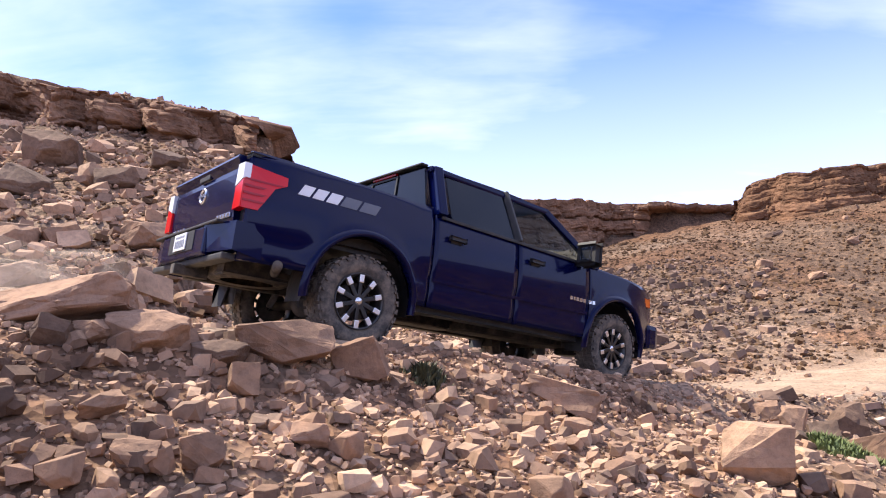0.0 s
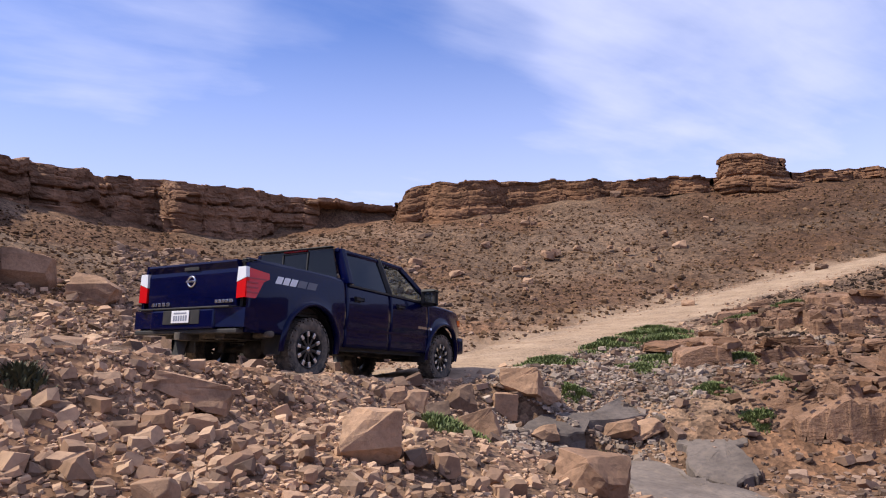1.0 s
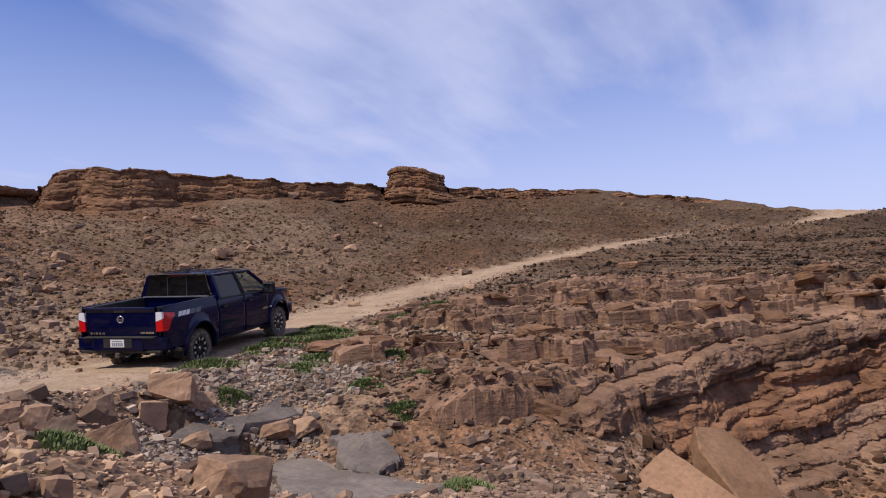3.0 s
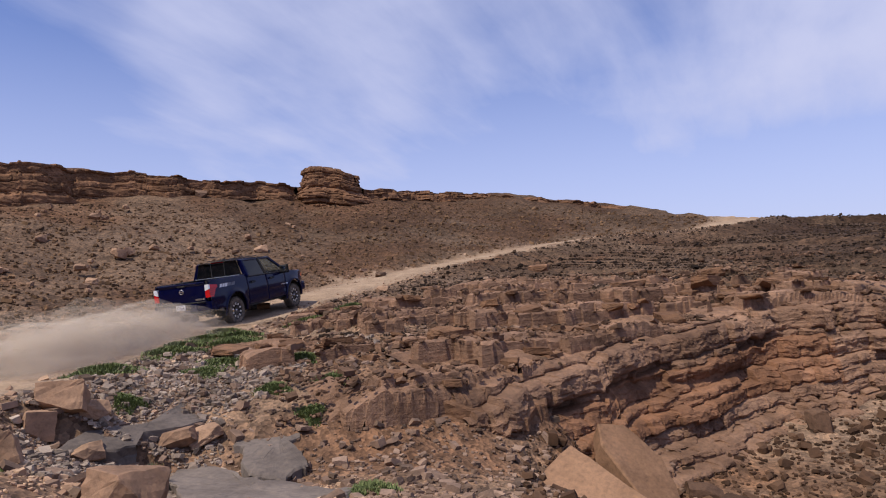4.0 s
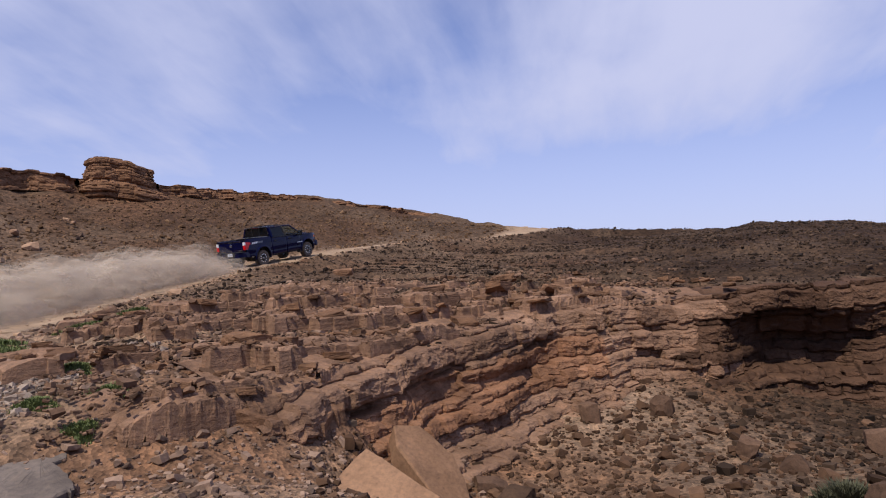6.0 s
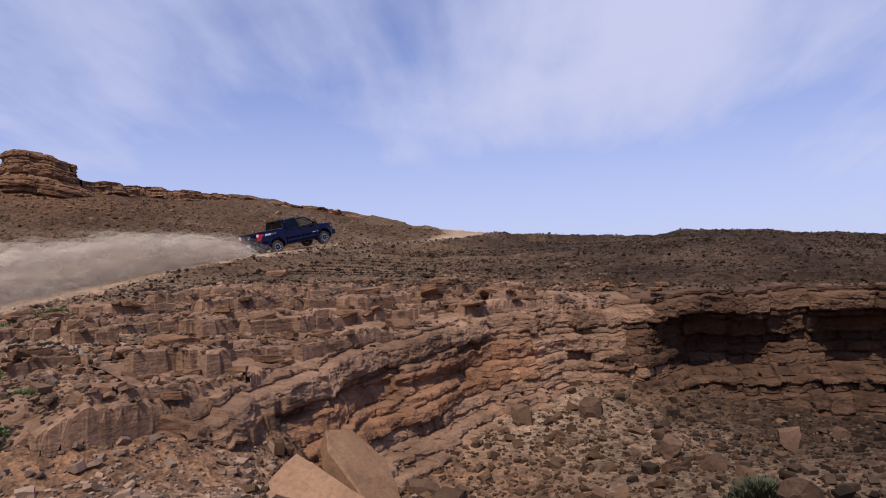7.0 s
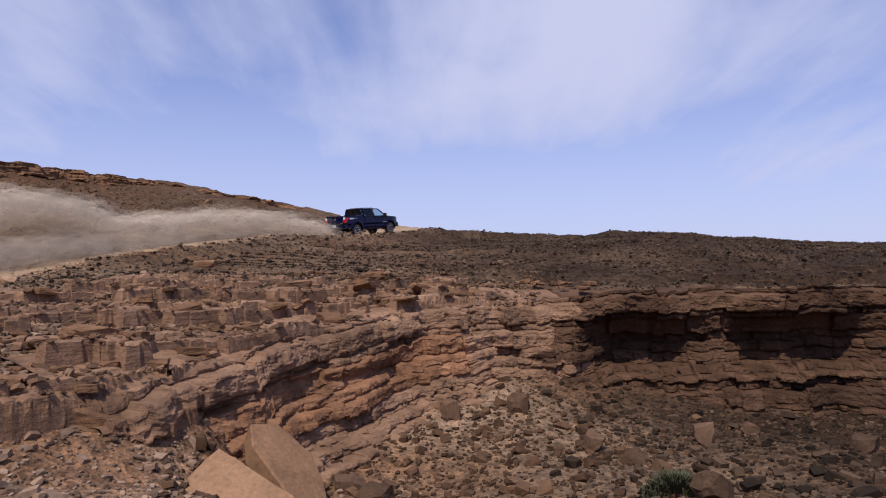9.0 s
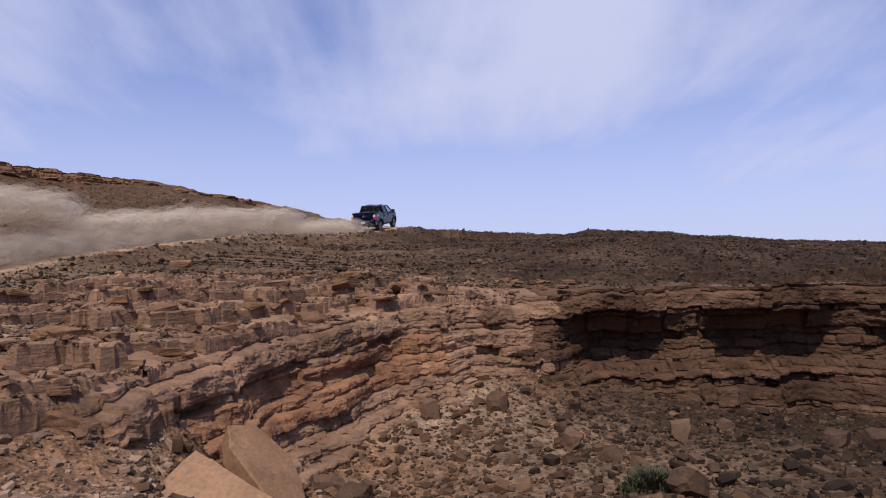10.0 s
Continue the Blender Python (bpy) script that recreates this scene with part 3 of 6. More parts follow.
    scattered("hillside_rubble", x, y, heavy_tail(len(x), 0.06, 0.5, r, 2.3), M_rubble, "coarse sandstone rubble on a steep hillside", 0.25, 0.75, 10)
    # rubble that runs on into the head of the valley
    x, y = polar(11000, 4, 36, 11, 36, r, 1.2)
    u, _ = nearest(x, y, TRACK)
    k = (u > 2.2) & (r.uniform(size=len(x)) > smooth(14, 34, np.degrees(np.arctan2(x, y))))
    x, y = x[k], y[k]
    scattered("valley_rubble", x, y, heavy_tail(len(x), 0.07, 0.5, r, 2.3), M_gully, "grey brown rubble at the head of a dry valley", 0.25, 0.7, 14)
    # verges of the track
    line = TRACK[(TRACK[:, 0] > -6) & (TRACK[:, 0] < 50)]
    i = r.randint(0, len(line), 4000)
    way = np.gradient(line[:, :2], axis=0)
    way /= np.linalg.norm(way, axis=1)[:, None]
    off = r.choice([-1, 1], 4000) * (1.45 + np.abs(r.normal(0, 0.55, 4000)))
    x = line[i, 0] - way[i, 1] * off + r.normal(0, 0.5, 4000)
    y = line[i, 1] + way[i, 0] * off + r.normal(0, 0.5, 4000)
    scattered("verge_gravel", x, y, heavy_tail(len(x), 0.03, 0.15, r, 2.2), M_rubble, "grey gravel along the verges of a track", 0.25, 0.7, 12)


build_rubble()


def mesh_of(bm, name, mat, smooth_faces=False):
    me = bpy.data.meshes.new(name)
    bm.to_mesh(me)
    bm.free()
    me.materials.append(mat)
    return me


BOULDERS = [mesh_of(rock_mesh(np.random.RandomState(400 + k), cuts=13, block=0.62, fine=2, bevel=0.05, roughness=0.07), "boulder", M_rock) for k in range(14)]


def arc(line):
    s = np.concatenate([[0], np.cumsum(np.hypot(*np.diff(line[:, :2], axis=0).T))])
    way = np.gradient(line[:, :2], axis=0)
    way /= np.linalg.norm(way, axis=1)[:, None]
    return s, way


def strata_wall(name, line, top, foot, out, seed, mats, step, bed=(0.1, 0.4), joint=(1.2, 4.0), chip=0.05, loose=0.07, back=1.5, back_z=None, fresh=None, parent=None, label="", wander=0.1, caps=()):
    """A face of bedded rock along a line, its open side on the right: beds of uneven thickness that stand
    out or weather back, cut by upright joints into blocks with chipped edges."""
    r = np.random.RandomState(seed)
    sl, _ = arc(line)
    s = np.arange(0, sl[-1], step)
    px, py = np.interp(s, sl, line[:, 0]), np.interp(s, sl, line[:, 1])
    way = np.stack([np.gradient(px), np.gradient(py)], 1)
    k = max(3, int(1.0 / step) | 1)
    way = np.stack([np.convolve(np.pad(way[:, i], k // 2, mode="edge"), np.ones(k) / k, "valid") for i in (0, 1)], 1)
    way /= np.linalg.norm(way, axis=1)[:, None]
    nx, ny = way[:, 1], -way[:, 0]
    zt, zf = top(s), foot(s)
    high = float(np.max(zt - zf))
    rows = max(6, int(high / step))
    f = np.linspace(0, 1, rows)
    S = np.repeat(s[:, None], rows, 1)
    drop = f[None] * (zt - zf)[:, None]
    lay = drop + wander * value_noise(S * 0.35, S * 0, seed) + 0.03 * value_noise(S * 1.7, S * 0 + 3, seed + 1)
    cuts = [-0.4] + list(caps)
    while cuts[-1] < high + 0.8:
        cuts.append(cuts[-1] + r.uniform(*bed) * (1.0 if r.uniform() < 0.7 else 0.45))
    cuts = np.array(cuts)
    b = np.clip(np.searchsorted(cuts, lay) - 1, 0, len(cuts) - 2)
    thick = np.diff(cuts)
    proud = r.normal(0, loose, len(thick)) - 1.1 * loose * (thick < 0.6 * bed[1]) * r.uniform(0, 1, len(thick))
    o, tone, gap = np.zeros(S.shape), np.zeros(S.shape), np.ones(S.shape)
    for q in range(len(thick)):
        sel = b == q
        if not sel.any():
            continue
        j = [-1.0]
        while j[-1] < s[-1] + 2:
            j.append(j[-1] + max(0.18, thick[q] * r.uniform(*joint) * (1 if r.uniform() < 0.75 else 2.5)))
        j = np.array(j)
        at = S[sel] + 0.12 * thick[q] * value_noise(S[sel] * 2 + q * 9, drop[sel] * 6, seed + 5)
        i = np.clip(np.searchsorted(j, at) - 1, 0, len(j) - 2)
        o[sel] = proud[q] + r.normal(0, loose * 0.8, len(j))[i] + loose * 0.9 * (r.uniform(-1, 1, len(j))[i] * (at - j[i]) / (j[i + 1] - j[i]))
        tone[sel] = np.clip(0.45 + 0.12 * r.normal(size=len(j))[i] + 0.07 * math.sin(q * 2.3), 0, 0.98)
        gap[sel] = np.minimum(at - j[i], j[i + 1] - at) + 0.004
    edge = np.minimum(lay - cuts[b], cuts[b + 1] - lay)
    o -= chip * np.exp(-(edge / (0.55 * step + 0.012)) ** 2) + 0.8 * chip * np.exp(-(gap / (0.8 * step)) ** 2)
    o += 0.038 * fbm(S * 1.0, drop * 1.7, 0.6, 5, seed + 7, 0.65) * (1 + step * 4) + 0.16 * loose / 0.07 * fbm(S, drop * 0.4, 2.6, 3, seed + 8)
    warp = 0.5 * value_noise(S * 2.1, drop * 3.3, seed + 11)
    o += 0.3 * loose * lattice(np.floor(S / (6 * step + 0.1) + warp), np.floor(lay / (2.2 * step + 0.04) + warp), seed + 12)
    # each bed keeps its own reach, so the face steps at the bedding
    level = np.clip((0.5 * (cuts[b] + cuts[b + 1])) - (lay - drop), 0, None)
    o += 0.6 * out(S, level) + 0.4 * out(S, drop)
    zz = zt[:, None] - drop
    X, Y = px[:, None] + nx[:, None] * o, py[:, None] + ny[:, None] * o
    # the top runs back into the hill
    bx, by, bz, n_back = [], [], [], 9
    for q in range(n_back):
        g = ((n_back - q) / n_back) ** 1.3 * back
        x, y = px + nx * (o[:, 0] - g), py + ny * (o[:, 0] - g)
        z = (zt if back_z is None else back_z(x, y)) + 0.03 * value_noise(x * 2.4, y * 2.4, seed + 3) + 0.05 * tone[:, 0]
        if q == 0:
            z = z - 0.6
        bx.append(x), by.append(y), bz.append(z)
    X, Y, Z = (np.concatenate([np.stack(h, 1), m], 1) for h, m in ((bx, X), (by, Y), (bz, zz)))
    T = np.concatenate([np.repeat(tone[:, :1], n_back, 1), tone], 1)
    n, m = X.shape
    i, j = np.meshgrid(np.arange(n - 1), np.arange(m - 1), indexing="ij")
    faces = np.stack([i * m + j, i * m + j + 1, (i + 1) * m + j + 1, (i + 1) * m + j], -1).reshape(-1, 4)
    ob = sheet(name, np.stack([X.ravel(), Y.ravel(), Z.ravel()], 1), faces, mats[0], flat=True)
    at = ob.data.attributes.new("bed_tone", "FLOAT", "POINT")
    at.data.foreach_set("value", T.ravel().astype(np.float32))
    if fresh is not None:
        ob.data.materials.append(mats[1])
        for extra in mats[2:]:
            ob.data.materials.append(extra)
        fr = fresh(S, lay)
        fr = np.concatenate([np.repeat(fr[:, :1], n_back, 1), fr], 1)[:-1, :-1].ravel()
        ob.data.polygons.foreach_set("material_index", fr.astype(np.int32))
    if parent is not None:
        ob.parent = parent
        return ob
    return tagged(ob, label, "rock face", kind="structure")


def height_at(c):
    return float(ground(np.array([c[0]]), np.array([c[1]]), False)[0][0])


CRAGS = [mesh_of(rock_mesh(np.random.RandomState(520 + k), cuts=8, block=0.85, fine=2, bevel=0.03, roughness=0.05, upright=0.5), "rock block", M_cliff) for k in range(12)]


def shelf_z(x, y):
    return ground(x, y, False, (-6.0, -5.0))[0]


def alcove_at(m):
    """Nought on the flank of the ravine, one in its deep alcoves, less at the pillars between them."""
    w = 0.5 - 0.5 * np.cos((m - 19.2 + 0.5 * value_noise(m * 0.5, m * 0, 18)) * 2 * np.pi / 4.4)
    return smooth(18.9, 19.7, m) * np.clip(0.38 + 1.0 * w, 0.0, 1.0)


def build_cliff():
    s, _ = arc(RIM)
    at = [0, 0.45, 0.8, 0.95, 1.22, 1.44, 1.64, 1.88, 2.2, 2.55, 2.95, 4.2]
    flank = [-0.45, -0.10, 0.10, 0.14, 0.22, 0.36, 0.52, 0.74, 1.05, 1.40, 1.75, 2.8]
    deep = [0.72, 0.74, 0.62, 0.34, -0.25, -0.50, -0.55, -0.45, -0.10, 0.70, 0.95, 1.9]
    spur = [-0.5, -0.05, 0.20, -0.02, 0.08, 0.34, 0.5, 0.8, 1.1, 1.5, 1.8, 2.8]

    def out(m, d):
        a, c = alcove_at(m), smooth(10.4, 9.2, m) * smooth(4.2, 5.4, m)
        o = np.interp(d, at, flank) * (1 - a) + np.interp(d, at, deep) * a
        o = o * (1 - c) + np.interp(d, at, spur) * c
        slot = np.exp(-((d - 0.92 - 0.10 * (m - 9)) / 0.13) ** 2) * smooth(8.0, 8.8, m) * smooth(14.5, 13.0, m)
        cave = np.exp(-((d - 0.78) / 0.26) ** 2) * smooth(5.2, 5.9, m) * smooth(8.3, 7.4, m)
        return o - 0.36 * slot - 0.5 * cave + 0.14 * np.sin(m * 1.7 + 0.4 * np.floor(d * 2))

    top = lambda m: np.interp(m, s, RIM_Z) + 0.18 + 0.09 * np.round(1.6 * value_noise(m * 0.9, m * 0, 13)) + 0.04 * value_noise(m * 4, m * 0, 14)
    cliff = tagged(new("ravine_cliff"), "low cliff of bedded red sandstone round a ravine", "cliff", kind="structure")
    fresh = lambda m, d: ((d > 0.82) & (d < 1.9) & (m < 15.5))
    cut_ = RIM[(s > 4.4) & (s < 50)]
    k = float(s[s > 4.4][0])
    # past about 18.6 m the beds take the darker copy, as painted shade
    strata_wall("rock_face", cut_, lambda m: top(m + k), lambda m: top(m + k) - 4.2, lambda m, d: out(m + k, d), 21, (M_wall, M_wall_fresh, M_wall_shade), 0.036,
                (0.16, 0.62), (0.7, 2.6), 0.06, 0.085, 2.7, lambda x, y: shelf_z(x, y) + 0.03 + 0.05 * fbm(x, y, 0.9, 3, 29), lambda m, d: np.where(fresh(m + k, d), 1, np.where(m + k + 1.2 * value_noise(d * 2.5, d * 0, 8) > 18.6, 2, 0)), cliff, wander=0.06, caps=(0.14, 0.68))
    # stepped beds of the spur and the shelf above it
    spur_ob = tagged(new("stepped_spur"), "spur of stepped red sandstone slabs beside a gully", "rock ledge", kind="structure")
    build_ledges(spur_ob)
    build_ledge_stones()
    r = np.random.RandomState(23)
    n = 0
    while n < 150:
        x, y = r.uniform(10, 25), r.uniform(-6, 11)
        u, _ = nearest(np.array([x]), np.array([y]), TRACK)
        v, _ = nearest(np.array([x]), np.array([y]), RIM)
        if u[0] > -2.6 or v[0] < 0.5 or r.uniform() < v[0] / 12:
            continue
        ob = new("rock_block", CRAGS[r.randint(12)])
        ob.parent = spur_ob
        w = float(heavy_tail(1, 0.22, 0.8, r, 2.0)[0])
        h = w * r.uniform(0.22, 0.5)
        ob.matrix_basis = pose(x, y, float(ledge_z(np.array([x]), np.array([y]))[0]) + h * 0.22, r.normal(0, 5), r.normal(0, 5), -35 + r.normal(0, 25)) @ Matrix.Diagonal((w * 0.6, w * r.uniform(0.35, 0.55), h * 0.5, 1))
        n += 1


TURN = -0.62        # strike of the joints


def ledge_cells(a, b, size, stretch, seed):
    """Random value of the joint-bounded block that holds each point, and the distance to its edge in metres."""
    b = b + 0.16 * size * value_noise(a * 0.9 / size, b * 0.9 / size, seed)
    row = np.floor(b / size + 0.3 * value_noise(b / size * 0.5, b * 0, seed + 6))
    fb = b / size + 0.3 * value_noise(b / size * 0.5, b * 0, seed + 6) - row
    long_ = size * stretch * (1 + 0.35 * lattice(row, row * 0, seed + 1))
    a = a + 0.12 * size * value_noise(a / size, b / size, seed + 2) + 7 * lattice(row, row * 0 + 3, seed)
    col = np.floor(a / long_)
    fa = a / long_ - col
    edge = np.minimum(np.minimum(fa, 1 - fa) * long_, np.minimum(fb, 1 - fb) * size)
    mid_a = (col + 0.5) * long_ - 7 * lattice(row, row * 0 + 3, seed)
    mid_b = (row + 0.5) * size
    return lattice(row, col, seed + 4), edge, mid_a, mid_b


def ledge_parts(x, y):
    """Beds that step up the slope, each block at the level of the bed it belongs to."""
    z, u, v = ground(x, y, False, (-6.0, -5.0))
    c, s = math.cos(TURN), math.sin(TURN)
    a, b = x * c + y * s, -x * s + y * c
    v1, e1, _, _ = ledge_cells(a, b, 1.0, 1.9, 61)
    v2, e2, ma, mb = ledge_cells(a, b, 0.42, 2.2, 71)
    mids, back = np.unique(np.round(np.stack([ma, mb], 1), 3), axis=0, return_inverse=True)
    back = back.ravel()
    mx, my = mids[:, 0] * c - mids[:, 1] * s, mids[:, 0] * s + mids[:, 1] * c
    zm = ground(mx, my, False, (-6.0, -5.0))[0] + 0.22 * fbm(mx, my, 3.2, 3, 81)
    steps = np.array([-2.0 + 0.25 * k + 0.09 * math.sin(k * 2.7) for k in range(36)])
    q = zm[back] + 0.15 * v1 + 0.05 * v2 + 0.24
    i = np.clip(np.searchsorted(steps, q) - 1, 0, 34)
    crack = np.abs(v1) * 0.07 * np.exp(-(e1 / 0.05) ** 2) + 0.035 * np.exp(-(e2 / 0.04) ** 2)
    out = steps[i] + 0.05 * v1 + 0.04 * v2 + 0.28 * (z - zm[back]) + 0.028 * fbm(x, y, 0.7, 5, 91, 0.6) - crack
    return z, u, v, out, np.clip(0.45 + 0.13 * v1 + 0.12 * v2 + 0.10 * fbm(x, y, 1.5, 3, 97), 0, 0.98)


def ledge_z(x, y):
    z, u, v, out, tone = ledge_parts(x, y)
    return np.maximum(out, z)


def build_ledge_stones():
    r = np.random.RandomState(27)
    x, y = polar(9000, 52, 100, 10.5, 29, r, 1.0)
    u, _ = nearest(x, y, TRACK)
    v, _ = nearest(x, y, RIM)
    k = (u < -2.0) & (v > 0.5) & (v + 1.5 * fbm(x, y, 1.2, 3, 33) < 8)
    x, y = x[k], y[k]
    scattered("ledge_stones", x, y, heavy_tail(len(x), 0.05, 0.26, r, 2.3), M_ledge_stone, "broken reddish stones strewn over rock ledges", 0.2, 0.55, 28, ledge_z)


def build_ledges(parent):
    step = 0.048
    A, B = np.meshgrid(np.arange(0, 32, step), np.arange(-1, 29, step))
    c, q = math.cos(TURN), math.sin(TURN)
    X, Y = A * c - B * q, A * q + B * c
    x, y = X.ravel(), Y.ravel()
    near = (x > 8.5) & (x < 32) & (y > -7) & (y < 14.5)
    x, y = np.where(near, x, 60.0), np.where(near, y, -40.0)
    z, u, v, out, tone = ledge_parts(x, y)
    rocky = smooth(0.40, 0.50, v) * smooth(1.9, 2.8, -u) * smooth(6.5 + 5.0 * smooth(0, 8, y), 3.5 + 4.0 * smooth(0, 8, y), v + 0.9 * fbm(x, y, 2.0, 3, 95)) * smooth(7.6, 10.0, x - 0.25 * (y - 5)) * smooth(-5.5, -1.5, y + 1.2 * fbm(x, y, 2.0, 2, 99)) * near
    rocky = rocky * np.where(x < 12.6, smooth(0.34, 0.14, z - ground(x, y, False)[0]), 1.0)
    z = out - 1.1 * (1 - rocky)
    keep = ((rocky > 0.03) & (v > 0.38)).reshape(X.shape)
    n, m = X.shape
    i, j = np.meshgrid(np.arange(n - 1), np.arange(m - 1), indexing="ij")
    good = keep[:-1, :-1] & keep[1:, :-1] & keep[:-1, 1:] & keep[1:, 1:]
    faces = np.stack([i * m + j, i * m + j + 1, (i + 1) * m + j + 1, (i + 1) * m + j], -1)[good]
    used = np.unique(faces)
    back = np.zeros(n * m, int)
    back[used] = np.arange(len(used))
    ob = sheet("ledges", np.stack([x, y, z], 1)[used], back[faces], M_wall, flat=True)
    at = ob.data.attributes.new("bed_tone", "FLOAT", "POINT")
    at.data.foreach_set("value", tone[used].astype(np.float32))
    ob.parent = parent


build_cliff()


def band(name, label, az0, az1, seed, mat, lift=0.0, lean=0.25, step=0.1, bed=(0.14, 0.5), hollow=0.0, drop=0.6, loose=0.1):
    """A face of bedded rock along the skyline."""
    az = np.arange(az1, az0, -0.3)
    far = np.interp(az, SKY_AZ, SKY_FAR) + 1.2 * value_noise(az * 0.45, az * 0, 5)
    a = np.radians(az)
    line = np.stack([far * np.sin(a), far * np.cos(a)], 1)[::-1]
    s, _ = arc(line)
    reach = far[::-1] + 0.4
    tops = EYE + reach * np.tan(np.radians(np.interp(az[::-1], SKY_AZ, SKY_TOP))) + lift
    foots = EYE + reach * np.tan(np.radians(np.interp(az[::-1], SKY_AZ, SKY_FOOT))) - drop
    foots = np.minimum(foots, tops - 0.5)
    bite = lambda m, d: -hollow * smooth(0.0, 0.7, value_noise(m * 0.33, m * 0, seed) + 0.2) * smooth(0.25, 0.7, d)
    jag = lambda m: np.interp(m, s, tops) + 0.10 * value_noise(m * 0.8, m * 0, seed) + 0.10 * np.round(1.2 * value_noise(m * 1.3, m * 0 + 5, seed))
    return strata_wall(name, line, jag, lambda m: np.interp(m, s, foots), lambda m, d: 0.15 + lean * d + bite(m, d), seed, (mat,), step, bed, (0.9, 4.0), 0.06, loose, 2.2, label=label, wander=0.07)


band("hillside_rock_band", "band of weathered sandstone blocks atop a rubble hillside", -44, -13.1, 31, M_crag, -0.1, 0.12, 0.06, (0.14, 0.7), 0.15)
band("far_cliff", "shaded red cliff at the head of a dry valley", -11.6, 26.4, 32, M_crag, 0.4, 0.12, 0.09, (0.2, 1.0), 1.6, 0.8, 0.14)
band("mesa_cliff", "bedded sandstone edge of a low mesa", 26.4, 52, 33, M_far_wall, 0.0, 0.35, 0.085, (0.12, 0.6), 0.0, 0.5, 0.055)
band("ridge_ledge", "thin dark rock ledge along a ridge", 52, 80.5, 34, M_far_wall, 0.0, 0.3, 0.09, (0.12, 0.4), 0.0, 0.4, 0.10)


def build_butte():
    """The squat rock tower on the ridge."""
    butte = tagged(new("rock_butte"), "squat butte of layered sandstone standing on a ridge", "butte")
    az, far = radians(54.9), 54.5
    c = np.array([far * math.sin(az), far * math.cos(az)])
    side, ahead = np.array([math.cos(az), -math.sin(az)]), np.array([math.sin(az), math.cos(az)])
    base = EYE + far * math.tan(radians(7.7))
    a = np.linspace(0, 2 * math.pi, 90)
    # a long low plan, steep at one end and running out at the other
    w = 2.1 + 0.25 * np.sin(2 * a + 1) + 0.15 * np.sin(5 * a)
    line = c + np.outer(np.cos(a) * w * 1.0, side) + np.outer(np.sin(a) * w * 0.9, ahead)
    s, _ = arc(line)
    slope = lambda m: np.interp(m, s, 0.10 + 0.42 * np.clip(np.cos(a), 0, 1) ** 2 + 0.1 * np.clip(-np.sin(a), 0, 1))
    top = lambda m: base + 3.1 - 0.42 * np.interp(m, s, np.clip(np.cos(a), -0.2, 1)) + 0.07 * value_noise(m * 1.3, m * 0, 4)
    strata_wall("rock_face", line, top, lambda m: base - 0.9 + 0 * m, lambda m, d: -0.25 + slope(m) * d + 0.3 * smooth(1.7, 2.1, d) - 0.22 * np.exp(-((d - 1.6) / 0.2) ** 2), 44, (M_far_wall,), 0.06,
                (0.14, 0.5), (1.0, 3.5), 0.08, 0.09, 2.0, None, None, butte, wander=0.06)


build_butte()

# ---- boulders, slabs, plants ----
BANK_ROCKS = [(-2.08, 4.03, 0.82, 0.27, 13), (-1.95, 3.63, 0.21, 0.15, 37), (-1.80, 3.77, 0.21, 0.13, 29), (-1.55, 3.91, 0.48, 0.24, 15), (-0.87, 4.38, 0.66, 0.27, 16), (-0.40, 4.52, 0.34, 0.28, -9), (-1.18, 4.02, 0.35, 0.16, 25), (2.11, 4.35, 0.45, 0.38, -22), (1.14, 5.53, 0.63, 0.22, -19), (-1.48, 3.20, 0.22, 0.10, 37), (-1.21, 2.94, 0.21, 0.13, 8), (-0.98, 3.08, 0.20, 0.16, 27), (1.04, 4.70, 0.24, 0.14, -8), (-0.58, 3.52, 0.21, 0.12, 2), (-1.00, 3.84, 0.17, 0.18, 27), (-3.75, 8.24, 0.53, 0.34, 10), (-4.49, 7.67, 0.59, 0.37, 39)]
GULLY_ROCKS = [(3.90, 7.32, 0.42, 0.38, -42), (3.81, 6.47, 0.28, 0.35, -21), (5.19, 8.28, 0.45, 0.45, -28), (4.46, 6.69, 0.50, 0.34, -41), (6.27, 8.81, 0.41, 0.41, -23), (6.71, 8.89, 0.69, 0.42, -51), (7.02, 8.69, 0.47, 0.28, -30), (3.73, 7.40, 0.35, 0.28, -23), (4.14, 4.43, 0.65, 0.43, -50), (6.51, 8.13, 0.44, 0.26, -27), (7.84, 7.90, 0.56, 0.28, -59), (8.16, 7.71, 0.56, 0.23, -38)]
HILL_ROCKS = [(-8.15, 14.90, 1.23, 0.87, 15), (-5.10, 9.76, 0.51, 0.39, 37), (-4.23, 10.39, 0.52, 0.33, 26), (-7.36, 12.62, 0.99, 0.55, 23), (-0.77, 22.43, 1.76, 1.15, 14), (1.07, 21.77, 1.45, 0.90, -17), (-5.97, 16.11, 0.88, 0.44, 29), (-6.09, 13.54, 0.88, 0.50, 28), (-5.62, 9.48, 0.56, 0.37, 24), (-4.15, 14.95, 0.66, 0.46, 28), (-4.13, 10.26, 0.79, 0.46, 8)]
SLOPE_ROCKS = [(16.74, 22.42, 0.42, 0.28, -51), (21.44, 26.53, 0.74, 0.40, -30), (18.71, 25.47, 0.48, 0.27, -32), (17.41, 22.91, 0.48, 0.34, -44), (15.43, 25.66, 0.55, 0.30, -19), (19.88, 36.79, 1.40, 0.42, -42), (20.60, 30.87, 0.56, 0.37, -25), (35.29, 35.64, 0.85, 0.59, -41), (25.96, 34.28, 0.65, 0.36, -44), (22.02, 26.57, 0.52, 0.41, -28)]
